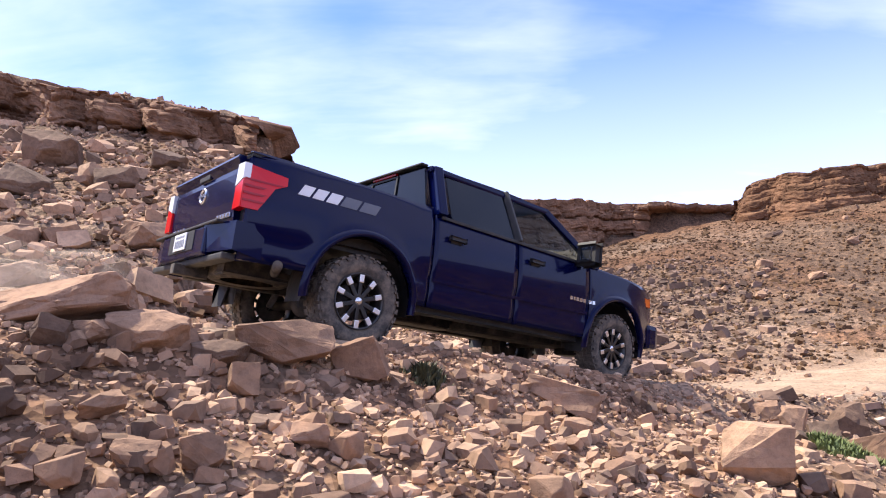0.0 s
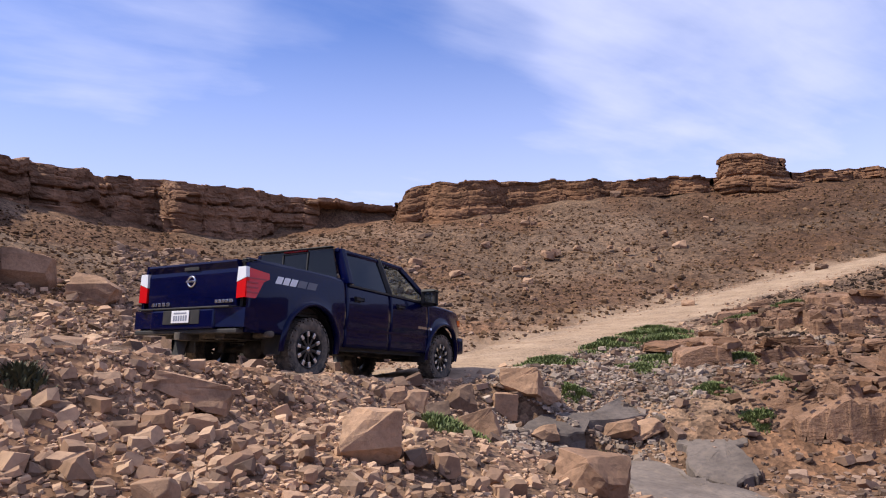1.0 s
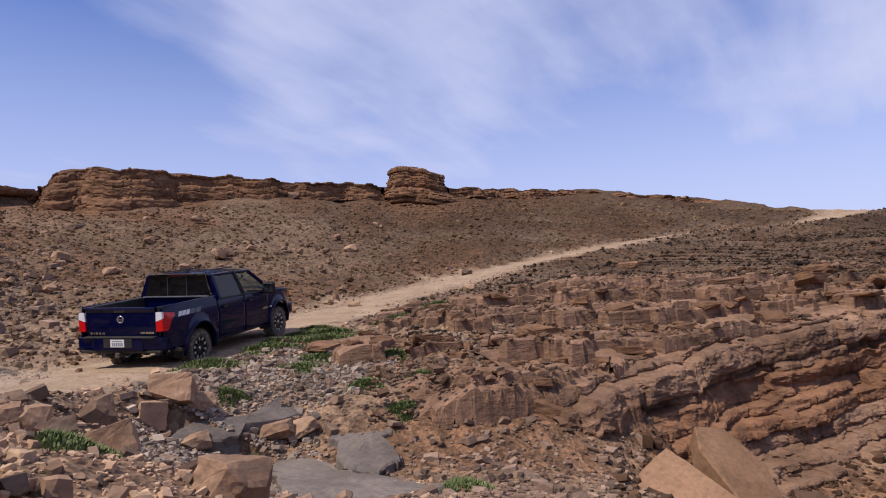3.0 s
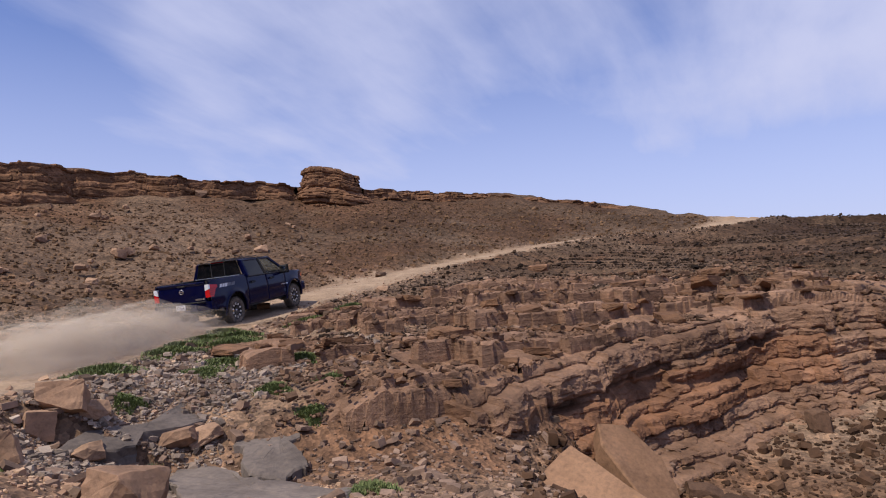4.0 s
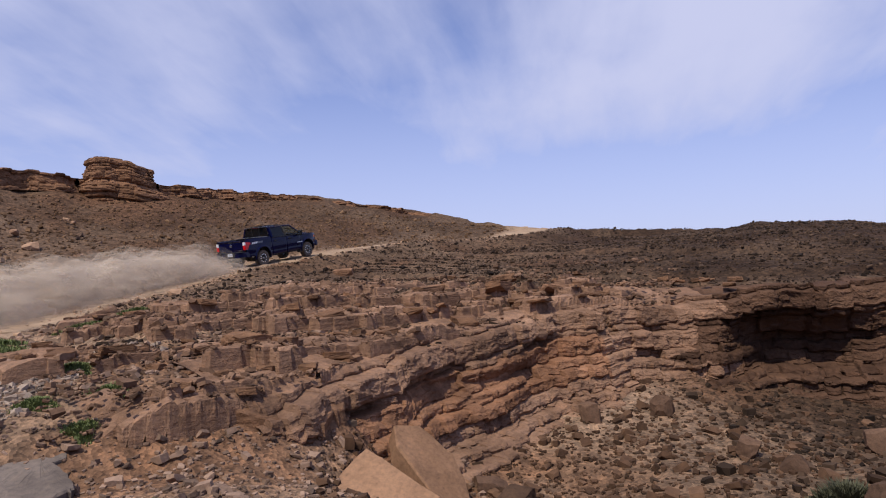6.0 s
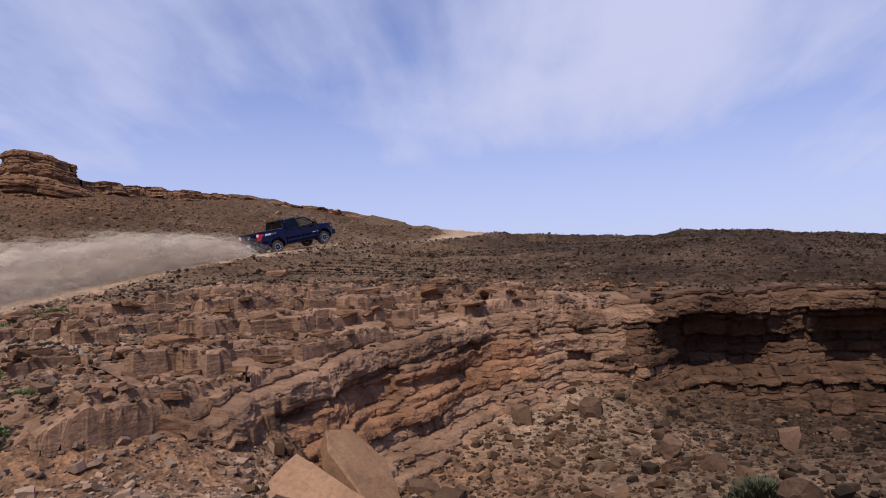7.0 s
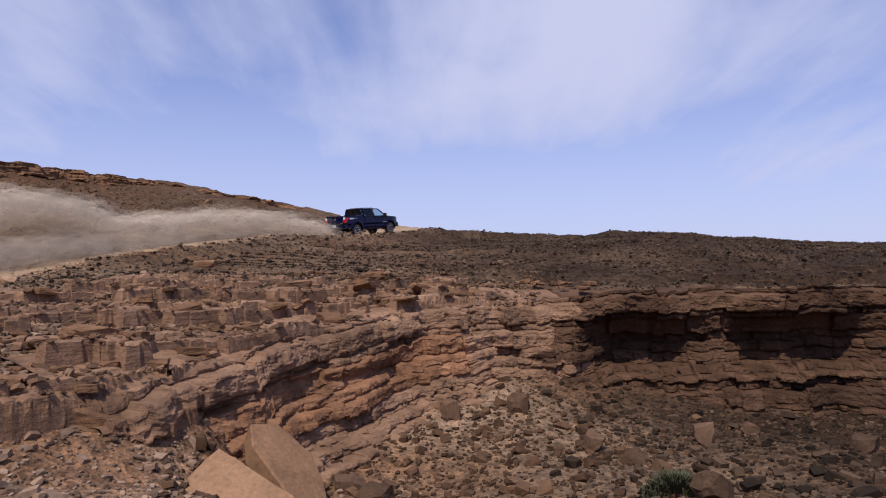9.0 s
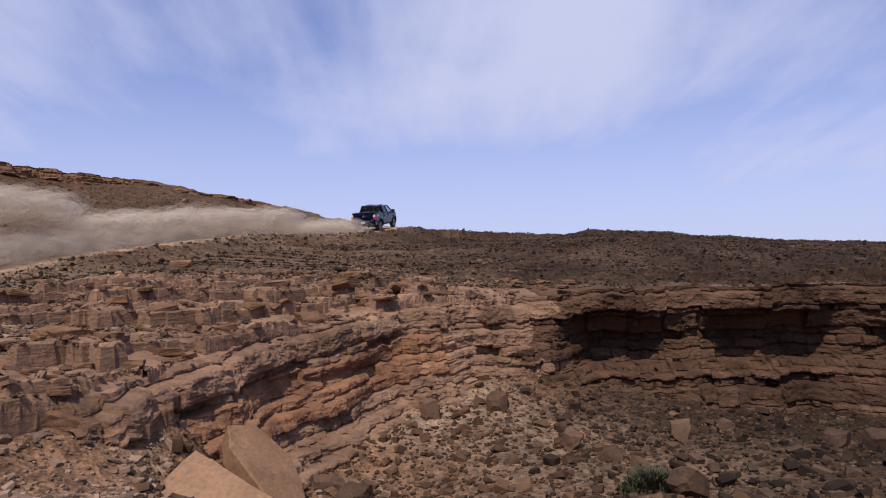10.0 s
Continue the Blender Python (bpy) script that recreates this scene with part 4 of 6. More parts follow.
SCREE_ROCKS = [(17.94, -2.72, 0.60, 0.60, -113), (15.61, -6.60, 0.49, 0.56, -104), (16.84, -8.24, 0.39, 0.39, -112), (13.72, -9.94, 0.69, 0.55, -133), (13.76, 1.12, 0.69, 0.35, -73), (11.44, -4.99, 0.62, 0.51, -128), (13.31, 0.60, 0.78, 0.39, -78), (13.94, -4.47, 0.54, 0.42, -104), (15.14, -3.96, 0.45, 0.45, -112), (17.58, -0.96, 0.51, 0.58, -81), (14.49, -9.50, 0.50, 0.50, -137)]
GRASS = [(8.8, 10.88, 0.55), (11.5, 11.85, 0.5), (13.0, 11.6, 0.55), (9.81, 9.4, 0.34), (10.64, 9.73, 0.42), (12.7, 12.3, 0.4), (10.9, 11.4, 0.6), (12.2, 10.9, 0.5), (9.71, 7.67, 0.26), (10.61, 7.05, 0.27), (9.32, 6.57, 0.2), (7.77, 8.93, 0.24), (16.4, 10.6, 0.5), (15.0, 11.2, 0.4), (7.54, 4.38, 0.30), (11.45, 8.4, 0.3), (3.45, 5.68, 0.3), (13.82, 12.9, 0.4), (17.3, 11.23, 0.4)]


def boulder(x, y, w, h, yaw, r, label, name="boulder", group="", sink=0.12, mesh=None):
    ob = new(name, mesh or BOULDERS[r.randint(len(BOULDERS))])
    d = w * r.uniform(0.55, 0.8)
    z = height_at((x, y))
    w, h = w * 0.88, h * 0.88
    ob.matrix_world = pose(x, y, z + h * (0.5 - sink), r.normal(0, 9), r.normal(0, 9), yaw) @ Matrix.Diagonal((w * 0.52, d * 0.52, h * 0.56, 1))
    return tagged(ob, label, "boulder", group)


DARK_BOULDERS = [mesh_of(rock_mesh(np.random.RandomState(450 + k), cuts=13, block=0.62, fine=2, bevel=0.05, roughness=0.06), "boulder", M_dark_rock) for k in range(6)]


PEBBLES = [mesh_of(rock_mesh(np.random.RandomState(470 + k), cuts=9, block=0.7, bevel=0.06), "stone", M_rock) for k in range(16)]


def build_boulders():
    r = np.random.RandomState(61)
    for i, row in enumerate(BANK_ROCKS):
        boulder(*row, r, "tan sandstone boulder with a flat sunlit top" if i in (0, 3, 4, 5, 7, 8) else "grey brown angular stone among rubble", group="bank boulders")
    for row in GULLY_ROCKS:
        boulder(*row, r, "reddish brown block beside a dry gully", group="gully blocks")
    for row in HILL_ROCKS:
        boulder(*row, r, "weathered sandstone block on a rubble hillside", group="hillside blocks")
    for row in SLOPE_ROCKS:
        boulder(*row, r, "brown boulder resting on a desert slope", group="slope boulders", sink=0.2)
    for k in range(55):
        a, d = radians(r.uniform(24, 60)), r.uniform(25, 46)
        w = float(heavy_tail(1, 0.28, 0.9, r, 2.4)[0])
        boulder(d * math.sin(a), d * math.cos(a), w, w * r.uniform(0.4, 0.7), r.uniform(0, 360), r, "brown boulder resting on a desert slope", group="slope boulders", sink=0.2)
    for row in SCREE_ROCKS:
        boulder(*row, r, "dark brown boulder lying on scree", group="scree boulders", sink=0.2, mesh=DARK_BOULDERS[r.randint(6)])
    # single stones of the near bank
    n = 0
    while n < 270:
        a, d = radians(r.uniform(-36, 50)), r.uniform(2.7, 7.5)
        x, y = d * math.sin(a), d * math.cos(a)
        u, _ = nearest(np.array([x]), np.array([y]), TRACK)
        if u[0] > -1.9:
            continue
        w = float(heavy_tail(1, 0.08, 0.22, r, 2.4)[0])
        boulder(x, y, w, w * r.uniform(0.45, 0.8), r.uniform(0, 360), r, "angular sandstone stone on a rubble bank", "stone", "bank stones", 0.18, PEBBLES[r.randint(16)])
        n += 1


build_boulders()


def flagstone(outline, label, thick=0.3, rise=0.06, name="flagstone", mat=None, group="gully slabs", wild=0.07):
    """A flat worn slab that follows the ground."""
    r = np.random.RandomState(int(abs(outline[0][0]) * 100))
    pts = []
    for (x0, y0), (x1, y1) in zip(outline, outline[1:] + outline[:1]):
        n = 2 + r.randint(2)
        for k in range(n):
            f = (k + (r.uniform(-0.25, 0.25) if k else 0)) / n
            pts.append(np.array([x0 + (x1 - x0) * f, y0 + (y1 - y0) * f]) + r.normal(0, wild, 2))
    # short straight breaks between the corners
    fine = []
    for p, q in zip(pts, pts[1:] + pts[:1]):
        fine += [p + (q - p) * k / 4 + r.normal(0, 0.012, 2) for k in range(4)]
    pts = [tuple(p) for p in fine]
    cx, cy = sum(p[0] for p in pts) / len(pts), sum(p[1] for p in pts) / len(pts)
    a = np.array([[x, y, 1.0] for x, y in pts])
    lie = np.linalg.lstsq(a, np.array([height_at(p) for p in pts]), rcond=None)[0]
    at = lambda x, y: 0.7 * (lie[0] * x + lie[1] * y + lie[2]) + 0.3 * (lie[0] * cx + lie[1] * cy + lie[2])
    bm = bmesh.new()
    rings = []
    bite = [np.repeat(r.normal(0, 0.05, len(pts) // 4 + 1), 4)[:len(pts)] for k in range(3)]
    steps = [(0.97, -thick, 0), (0.99, -thick * 0.55, 1), (1.0, -thick * 0.5, 2), (1.0, -0.025, None), (0.975, 0.0, None), (0.8, 0.0, None), (0.6, 0.0, None), (0.4, 0.0, None), (0.2, 0.0, None)]
    for f, dz, e in steps:
        ring = []
        for i, (x, y) in enumerate(pts):
            g = f + (bite[e][i] * 0.6 / max(0.5, math.hypot(x - cx, y - cy)) if e is not None else 0) + 0.006 * r.normal()
            px, py = cx + (x - cx) * g, cy + (y - cy) * g
            bump = 0.045 * noise.noise(Vector((px * 1.1, py * 1.1, 0))) + 0.02 * noise.noise(Vector((px * 4, py * 4, 3))) + 0.012 * noise.cell(Vector((px * 1.7 + 0.4 * noise.noise(Vector((px * 3, py * 3, 7))), py * 1.7, 5)))
            ring.append(bm.verts.new((px, py, at(px, py) + rise + dz + bump)))
        rings.append(ring)
    m = bm.verts.new((cx, cy, at(cx, cy) + rise))
    n = len(pts)
    for p, q in zip(rings, rings[1:]):
        for i in range(n):
            bm.faces.new((p[i], p[(i + 1) % n], q[(i + 1) % n], q[i]))
    for i in range(n):
        bm.faces.new((rings[-1][i], rings[-1][(i + 1) % n], m))
    bmesh.ops.recalc_face_normals(bm, faces=bm.faces[:])
    return tagged(part(name, bm, mat or M_slab), label, "rock slab", group)


flagstone([(8.34, 7.25), (9.5, 7.75), (10.0, 7.2), (9.3, 6.55), (8.65, 6.4), (8.15, 5.85), (7.75, 5.85), (7.72, 6.6)], "grey flat rock slab bedded in a dry gully", rise=0.06)
flagstone([(7.5, 7.6), (8.15, 7.2), (7.45, 6.4), (7.5, 5.6), (7.4, 4.6), (6.3, 3.7), (4.9, 4.3), (6.3, 6.2)], "smooth grey blue flat slab on a gully floor", rise=0.03)
flagstone([(6.05, 8.3), (6.75, 8.55), (7.3, 8.4), (8.3, 8.5), (8.86, 8.6), (8.55, 8.1), (7.3, 8.0), (6.7, 8.05)], "pale grey flat slab on a gully floor", rise=0.07)


LEDGE = "broad weathered sandstone ledge slab stepping up a spur"
for outline, rise, thick in (([(10.6, 5.7), (12.2, 5.0), (13.6, 4.6), (13.1, 3.7), (11.6, 3.7), (10.7, 4.6)], 0.26, 0.55),):
    flagstone(outline, LEDGE, thick * 0.8, rise * 0.6, "ledge_slab", M_cliff, "ledge slabs", 0.07)


def fallen_slab(corners, facing, thick, seed):
    """A big broken plate whose upper face has these corners."""
    n = Vector(facing).normalized()
    c = sum((Vector(p) for p in corners), Vector()) / len(corners)
    flat = [Vector(p) - n * n.dot(Vector(p) - c) - c for p in corners]
    bm = bmesh.new()
    up = [bm.verts.new(p) for p in flat]
    low = [bm.verts.new(p * 0.95 - n * thick) for p in flat]
    bm.faces.new(up)
    bm.faces.new(low[::-1])
    for k in range(len(up)):
        m = (k + 1) % len(up)
        bm.faces.new((up[k], low[k], low[m], up[m]))
    bmesh.ops.bevel(bm, geom=bm.edges[:], offset=0.03, segments=1, affect="EDGES")
    bmesh.ops.triangulate(bm, faces=bm.faces[:])
    for k in range(3):
        bmesh.ops.subdivide_edges(bm, edges=[e for e in bm.edges if e.calc_length() > 0.18], cuts=1)
        bmesh.ops.triangulate(bm, faces=bm.faces[:])
    bm.normal_update()
    off = Vector((seed, 0, 0))
    for w in bm.verts:
        w.co += w.normal * (0.03 * noise.noise(w.co * 2 + off) + 0.014 * noise.noise(w.co * 7 + off))
    bmesh.ops.recalc_face_normals(bm, faces=bm.faces[:])
    ob = part("fallen_slab", bm, M_tan)
    ob.location = c
    return tagged(ob, "large fallen sandstone slab leaning below a ledge", "rock slab", "fallen slabs")


fallen_slab([(11.42, 2.91, -0.94), (10.73, 3.18, -1.24), (10.17, 3.12, -1.52), (9.95, 1.84, -1.8), (10.7, 1.54, -1.57)], (-0.42, -0.16, 0.89), 0.5, 71)
fallen_slab([(13.0, 2.87, -0.96), (13.4, 2.45, -1.02), (13.14, 1.72, -1.48), (12.66, 1.49, -1.86), (12.05, 1.25, -2.2), (11.7, 1.7, -2.0), (12.45, 2.62, -1.16)], (-0.29, -0.49, 0.82), 0.36, 74)


def leaf_material(name, a, b):
    m, nt, bs = material(name, 0.75)
    geo = nt.nodes.new("ShaderNodeNewGeometry")
    nt.links.new(ramp(nt, geo.outputs["Random Per Island"], (0.0, a), (0.7, b), (1.0, tuple(1.3 * v for v in b))), bs.inputs["Base Color"])
    return m


M_grass = leaf_material("green desert herbs", (0.075, 0.095, 0.026), (0.135, 0.165, 0.05))
M_bush = leaf_material("olive dry shrub leaves", (0.035, 0.036, 0.018), (0.07, 0.07, 0.034))


def herbs(name, label, x0, y0, reach, count, tall, mat, category, seed, upright=0.4):
    """A low patch of many thin blades and leaves."""
    r = np.random.RandomState(seed)
    a, d = r.uniform(0, 6.283, count), reach * np.sqrt(r.uniform(0, 1, count)) * (0.55 + 0.45 * r.uniform(size=count))
    d *= 1 + 0.35 * np.sin(3 * a + seed)
    x, y = x0 + d * np.cos(a), y0 + d * np.sin(a)
    z, _, _ = ground(x, y)
    h = tall * r.uniform(0.4, 1.0, count) * (1.15 - 0.6 * d / reach)
    lean, way, w = r.uniform(0.1, 1.0 - 0.5 * upright, count), r.uniform(0, 6.283, count), r.uniform(0.008, 0.02, count) * (0.6 + 0.6 * reach)
    base = np.stack([x, y, z - 0.01], 1)
    tip = base + np.stack([h * lean * np.cos(way), h * lean * np.sin(way), h], 1)
    mid = (base + tip) / 2 + np.stack([0 * h, 0 * h, 0.12 * h], 1)
    sd = np.stack([-np.sin(way) * w, np.cos(way) * w, 0 * w], 1)
    V = np.stack([base - sd * 0.5, base + sd * 0.5, mid + sd, tip, mid - sd], 1).reshape(-1, 3)
    k = np.arange(count)[:, None] * 5
    F = np.concatenate([k + np.array([0, 1, 2]), k + np.array([0, 2, 4]), k + np.array([4, 2, 3])], 0)
    return tagged(sheet(name, V, F, mat, flat=True), label, category)


def build_plants():
    for i, (x, y, reach) in enumerate(GRASS):
        herbs("grass_patch", "low green herbs growing beside a dusty track", x, y, reach * 1.25, int(900 + 4200 * reach), 0.12 + 0.08 * reach, M_grass, "grass", 80 + i)["group"] = "grass patches"
    herbs("reed_tuft", "dark green reedy tuft among gully stones", 6.7, 7.1, 0.16, 500, 0.34, M_grass, "grass", 120, 0.9)
    herbs("reed_tuft", "brownish reedy tuft among gully stones", 7.0, 7.5, 0.12, 260, 0.24, M_bush, "grass", 121, 0.9)
    herbs("shrub", "olive dry shrub growing on scree", 12.1, -4.65, 0.48, 4200, 0.42, M_bush, "shrub", 122, 0.2)
    herbs("shrub", "small olive shrub among bank stones", 0.05, 4.75, 0.16, 500, 0.14, M_bush, "shrub", 123, 0.2)


build_plants()


# ---- the pickup truck ----
def paint_material():
    m, nt, b = material("dark blue metallic paint", 0.3, 0.0)
    where = add(nt, "ShaderNodeTexCoord").outputs["Object"]
    fl = add(nt, "ShaderNodeTexNoise", Scale=900.0, Detail=1.0)
    du = add(nt, "ShaderNodeTexNoise", Scale=3.0, Detail=6.0, Roughness=0.65)
    nt.links.new(where, fl.inputs["Vector"])
    nt.links.new(where, du.inputs["Vector"])
    c = ramp(nt, fl.outputs[0], (0.35, (0.0007, 0.0017, 0.02)), (0.7, (0.0014, 0.0037, 0.046)))
    dust = ramp(nt, du.outputs[0], (0.5, (0, 0, 0)), (0.85, (0.012, 0.012, 0.012)))
    nt.links.new(mixed(nt, dust, c, (0.2, 0.15, 0.11)), b.inputs["Base Color"])
    nt.links.new(ramp(nt, du.outputs[0], (0.4, (0.16, 0.16, 0.16)), (0.85, (0.30, 0.30, 0.30))), b.inputs["Roughness"])
    b.inputs["Metallic"].default_value = 0.1
    b.inputs["Specular IOR Level"].default_value = 0.08
    b.inputs["Coat Weight"].default_value, b.inputs["Coat Roughness"].default_value = 0.28, 0.02
    return m


def worn_material(name, colour, rough, metal=0.0, dusty=0.35, scale=6.0):
    m, nt, b = material(name, rough, metal)
    where = add(nt, "ShaderNodeTexCoord").outputs["Object"]
    n = add(nt, "ShaderNodeTexNoise", Scale=scale, Detail=7.0, Roughness=0.7)
    nt.links.new(where, n.inputs["Vector"])
    f = ramp(nt, n.outputs[0], (0.42, (0, 0, 0)), (0.75, (dusty, dusty, dusty)))
    nt.links.new(mixed(nt, f, colour, (0.30, 0.23, 0.17)), b.inputs["Base Color"])
    bumped(nt, b, n.outputs[0], 0.15, 0.004)
    return m


def glass_material(name, tint, alpha):
    m, nt, b = material(name, 0.03, 0.0, tint)
    b.inputs["Specular IOR Level"].default_value = 0.35
    clear = nt.nodes.new("ShaderNodeBsdfTransparent")
    clear.inputs[0].default_value = (0.85, 0.92, 0.95, 1)
    mx = nt.nodes.new("ShaderNodeMixShader")
    mx.inputs[0].default_value = alpha
    nt.links.new(clear.outputs[0], mx.inputs[1])
    nt.links.new(b.outputs[0], mx.inputs[2])
    nt.links.new(mx.outputs[0], nt.nodes["Material Output"].inputs[0])
    return m


M_paint = paint_material()
M_black = worn_material("black textured plastic", (0.012, 0.012, 0.013), 0.6, 0, 0.12)
M_under = worn_material("dusty dark chassis steel", (0.02, 0.018, 0.017), 0.75, 0, 0.5, 4.0)
M_tyre = worn_material("dusty tyre rubber", (0.055, 0.048, 0.042), 0.9, 0, 0.9, 7.0)
M_rim = worn_material("gloss black wheel paint", (0.008, 0.008, 0.009), 0.3, 0.0, 0.08)
M_alloy = worn_material("machined aluminium", (0.75, 0.75, 0.76), 0.3, 1.0, 0.12)
M_chrome = worn_material("dull chrome", (0.62, 0.62, 0.64), 0.22, 1.0, 0.05)
M_red = material("red tail lamp lens", 0.12, 0, (0.55, 0.004, 0.008))[0]
M_red_dark = material("dark red lamp bar", 0.2, 0, (0.30, 0.003, 0.006))[0]
M_clear = material("clear lamp lens", 0.15, 0, (0.72, 0.74, 0.78))[0]
M_amber = material("amber lamp lens", 0.15, 0, (0.75, 0.16, 0.02))[0]
M_white = worn_material("white decal", (0.72, 0.73, 0.75), 0.5, 0, 0.12, 20.0)
M_grey = worn_material("grey decal", (0.10, 0.11, 0.14), 0.5, 0, 0.12, 20.0)
M_plate = worn_material("white number plate", (0.70, 0.71, 0.74), 0.45, 0, 0.15, 30.0)
M_ink = material("grey plate print", 0.5, 0, (0.22, 0.24, 0.30))[0]
M_cloth = worn_material("black seat cloth", (0.02, 0.02, 0.022), 0.85, 0, 0.05, 30.0)
M_privacy = glass_material("dark privacy glass", (0.004, 0.005, 0.007), 0.93)
M_window = glass_material("clear side glass", (0.02, 0.025, 0.03), 0.08)

HUB, TYRE, REAR, FRONT, SILL = 1.775, 0.41, -2.93, 2.72, 0.47
ARCH = 0.53


def body_y(x, z):
    """Half the body's width at a station and a height."""
    y = 0.985 - 0.16 * max(0.0, z - 0.98) ** 1.5 - 0.17 * max(0.0, 0.78 - z) ** 1.3
    y -= 0.018 * math.exp(-((z - 0.74) / 0.07) ** 2)
    if x > 1.9:
        y -= 0.20 * ((x - 1.9) / 0.85) ** 2.3
    if x < -2.4:
        y -= 0.035 * ((-2.4 - x) / 0.53) ** 2
    for c in (-HUB, HUB):
        r = math.hypot(x - c, z - TYRE)
        y += 0.035 * math.exp(-((r - ARCH) / 0.11) ** 2)
    return y


def low_edge(x):
    z = SILL if abs(x) < 1.3 else 0.56
    for c in (-HUB, HUB):
        dx = abs(x - c)
        if dx < ARCH:
            z = max(z, TYRE + 0.03 + math.sqrt(ARCH ** 2 - dx ** 2))
    return z


def side_panel(name, x0, x1, top, side, nx, nz=14, low=low_edge):
    """A curved outer panel with thickness, from its lower edge (cut by the wheel arch) to its top."""
    bm = bmesh.new()
    rows = []
    for i in range(nx + 1):
        x = x0 + (x1 - x0) * i / nx
        a, b = low(x), top(x)
        rows.append([bm.verts.new((x, side * body_y(x, a + (b - a) * j / nz), a + (b - a) * j / nz)) for j in range(nz + 1)])
    inner = [[bm.verts.new((w.co.x, w.co.y - side * 0.035, w.co.z)) for w in r] for r in rows]
    for g, flip in ((rows, side < 0), (inner, side > 0)):
        for r, s in zip(g, g[1:]):
            for j in range(nz):
                q = [r[j], s[j], s[j + 1], r[j + 1]]
                bm.faces.new(q if flip else q[::-1])
    n, m = nx, nz
    edge = [(i, 0) for i in range(n)] + [(n, j) for j in range(m)] + [(i, m) for i in range(n, 0, -1)] + [(0, j) for j in range(m, 0, -1)]
    for (i, j), (k, l) in zip(edge, edge[1:] + edge[:1]):
        bm.faces.new((rows[i][j], rows[k][l], inner[k][l], inner[i][j]))
    bmesh.ops.recalc_face_normals(bm, faces=bm.faces[:])
    for q in bm.faces:
        q.smooth = abs(q.normal.y) > 0.55
    return part(name, bm, M_paint, truck)


def box(bm, x0, x1, y0, y1, z0, z1, bevel=0.0, mat=0):
    made = bmesh.ops.create_cube(bm, size=1.0)["verts"]
    for w in made:
        w.co = Vector((x0 + (x1 - x0) * (w.co.x + 0.5), y0 + (y1 - y0) * (w.co.y + 0.5), z0 + (z1 - z0) * (w.co.z + 0.5)))
    faces = list({q for w in made for q in w.link_faces})
    for q in faces:
        q.material_index = mat
    if bevel:
        edges = list({e for w in made for e in w.link_edges})
        bmesh.ops.bevel(bm, geom=edges, offset=bevel, segments=2, affect="EDGES", profile=0.6)
    return made


def boxes(*list_, bevel=0.0):
    bm = bmesh.new()
    for b in list_:
        box(bm, *b, bevel=bevel)
    return bm


def hexa(*corners):
    """A solid between two four-cornered ends."""
    bm = bmesh.new()
    v = [bm.verts.new(c) for c in corners]
    for f in ((0, 1, 2, 3), (7, 6, 5, 4), (0, 4, 5, 1), (1, 5, 6, 2), (2, 6, 7, 3), (3, 7, 4, 0)):
        bm.faces.new([v[i] for i in f])
    bmesh.ops.recalc_face_normals(bm, faces=bm.faces[:])
    return bm


def slab_poly(points, normal, thick):
    """A flat pane or plate with thickness from its outline."""
    bm = bmesh.new()
    n = Vector(normal).normalized() * thick
    a = [bm.verts.new(Vector(p)) for p in points]
    b = [bm.verts.new(Vector(p) - n) for p in points]
    bm.faces.new(a)
    bm.faces.new(b[::-1])
    for i in range(len(a)):
        k = (i + 1) % len(a)
        bm.faces.new((a[i], b[i], b[k], a[k]))
    bmesh.ops.recalc_face_normals(bm, faces=bm.faces[:])
    return bm


def bar(a, b, w, h, bevel=0.012):
    """A rounded bar from a to b."""
    a, b = Vector(a), Vector(b)
    bm = bmesh.new()
    box(bm, -w / 2, w / 2, -h / 2, h / 2, 0, (b - a).length, bevel=bevel)
    m = Matrix.Translation(a) @ (b - a).to_track_quat("Z", "Y").to_matrix().to_4x4()
    bmesh.ops.transform(bm, matrix=m, verts=bm.verts[:])
    return bm


def turned(profile, n=40, axis="Y"):
    """A solid of revolution about y from (y, radius) pairs."""
    bm = bmesh.new()
    rings = []
    for k in range(n):
        a = 2 * math.pi * k / n
        rings.append([bm.verts.new((r * math.cos(a), y, r * math.sin(a))) for y, r in profile])
    for k in range(n):
        p, q = rings[k], rings[(k + 1) % n]
        for i in range(len(profile) - 1):
            f = bm.faces.new((p[i], p[i + 1], q[i + 1], q[i]))
            f.smooth = True
    bmesh.ops.recalc_face_normals(bm, faces=bm.faces[:])
    return bm


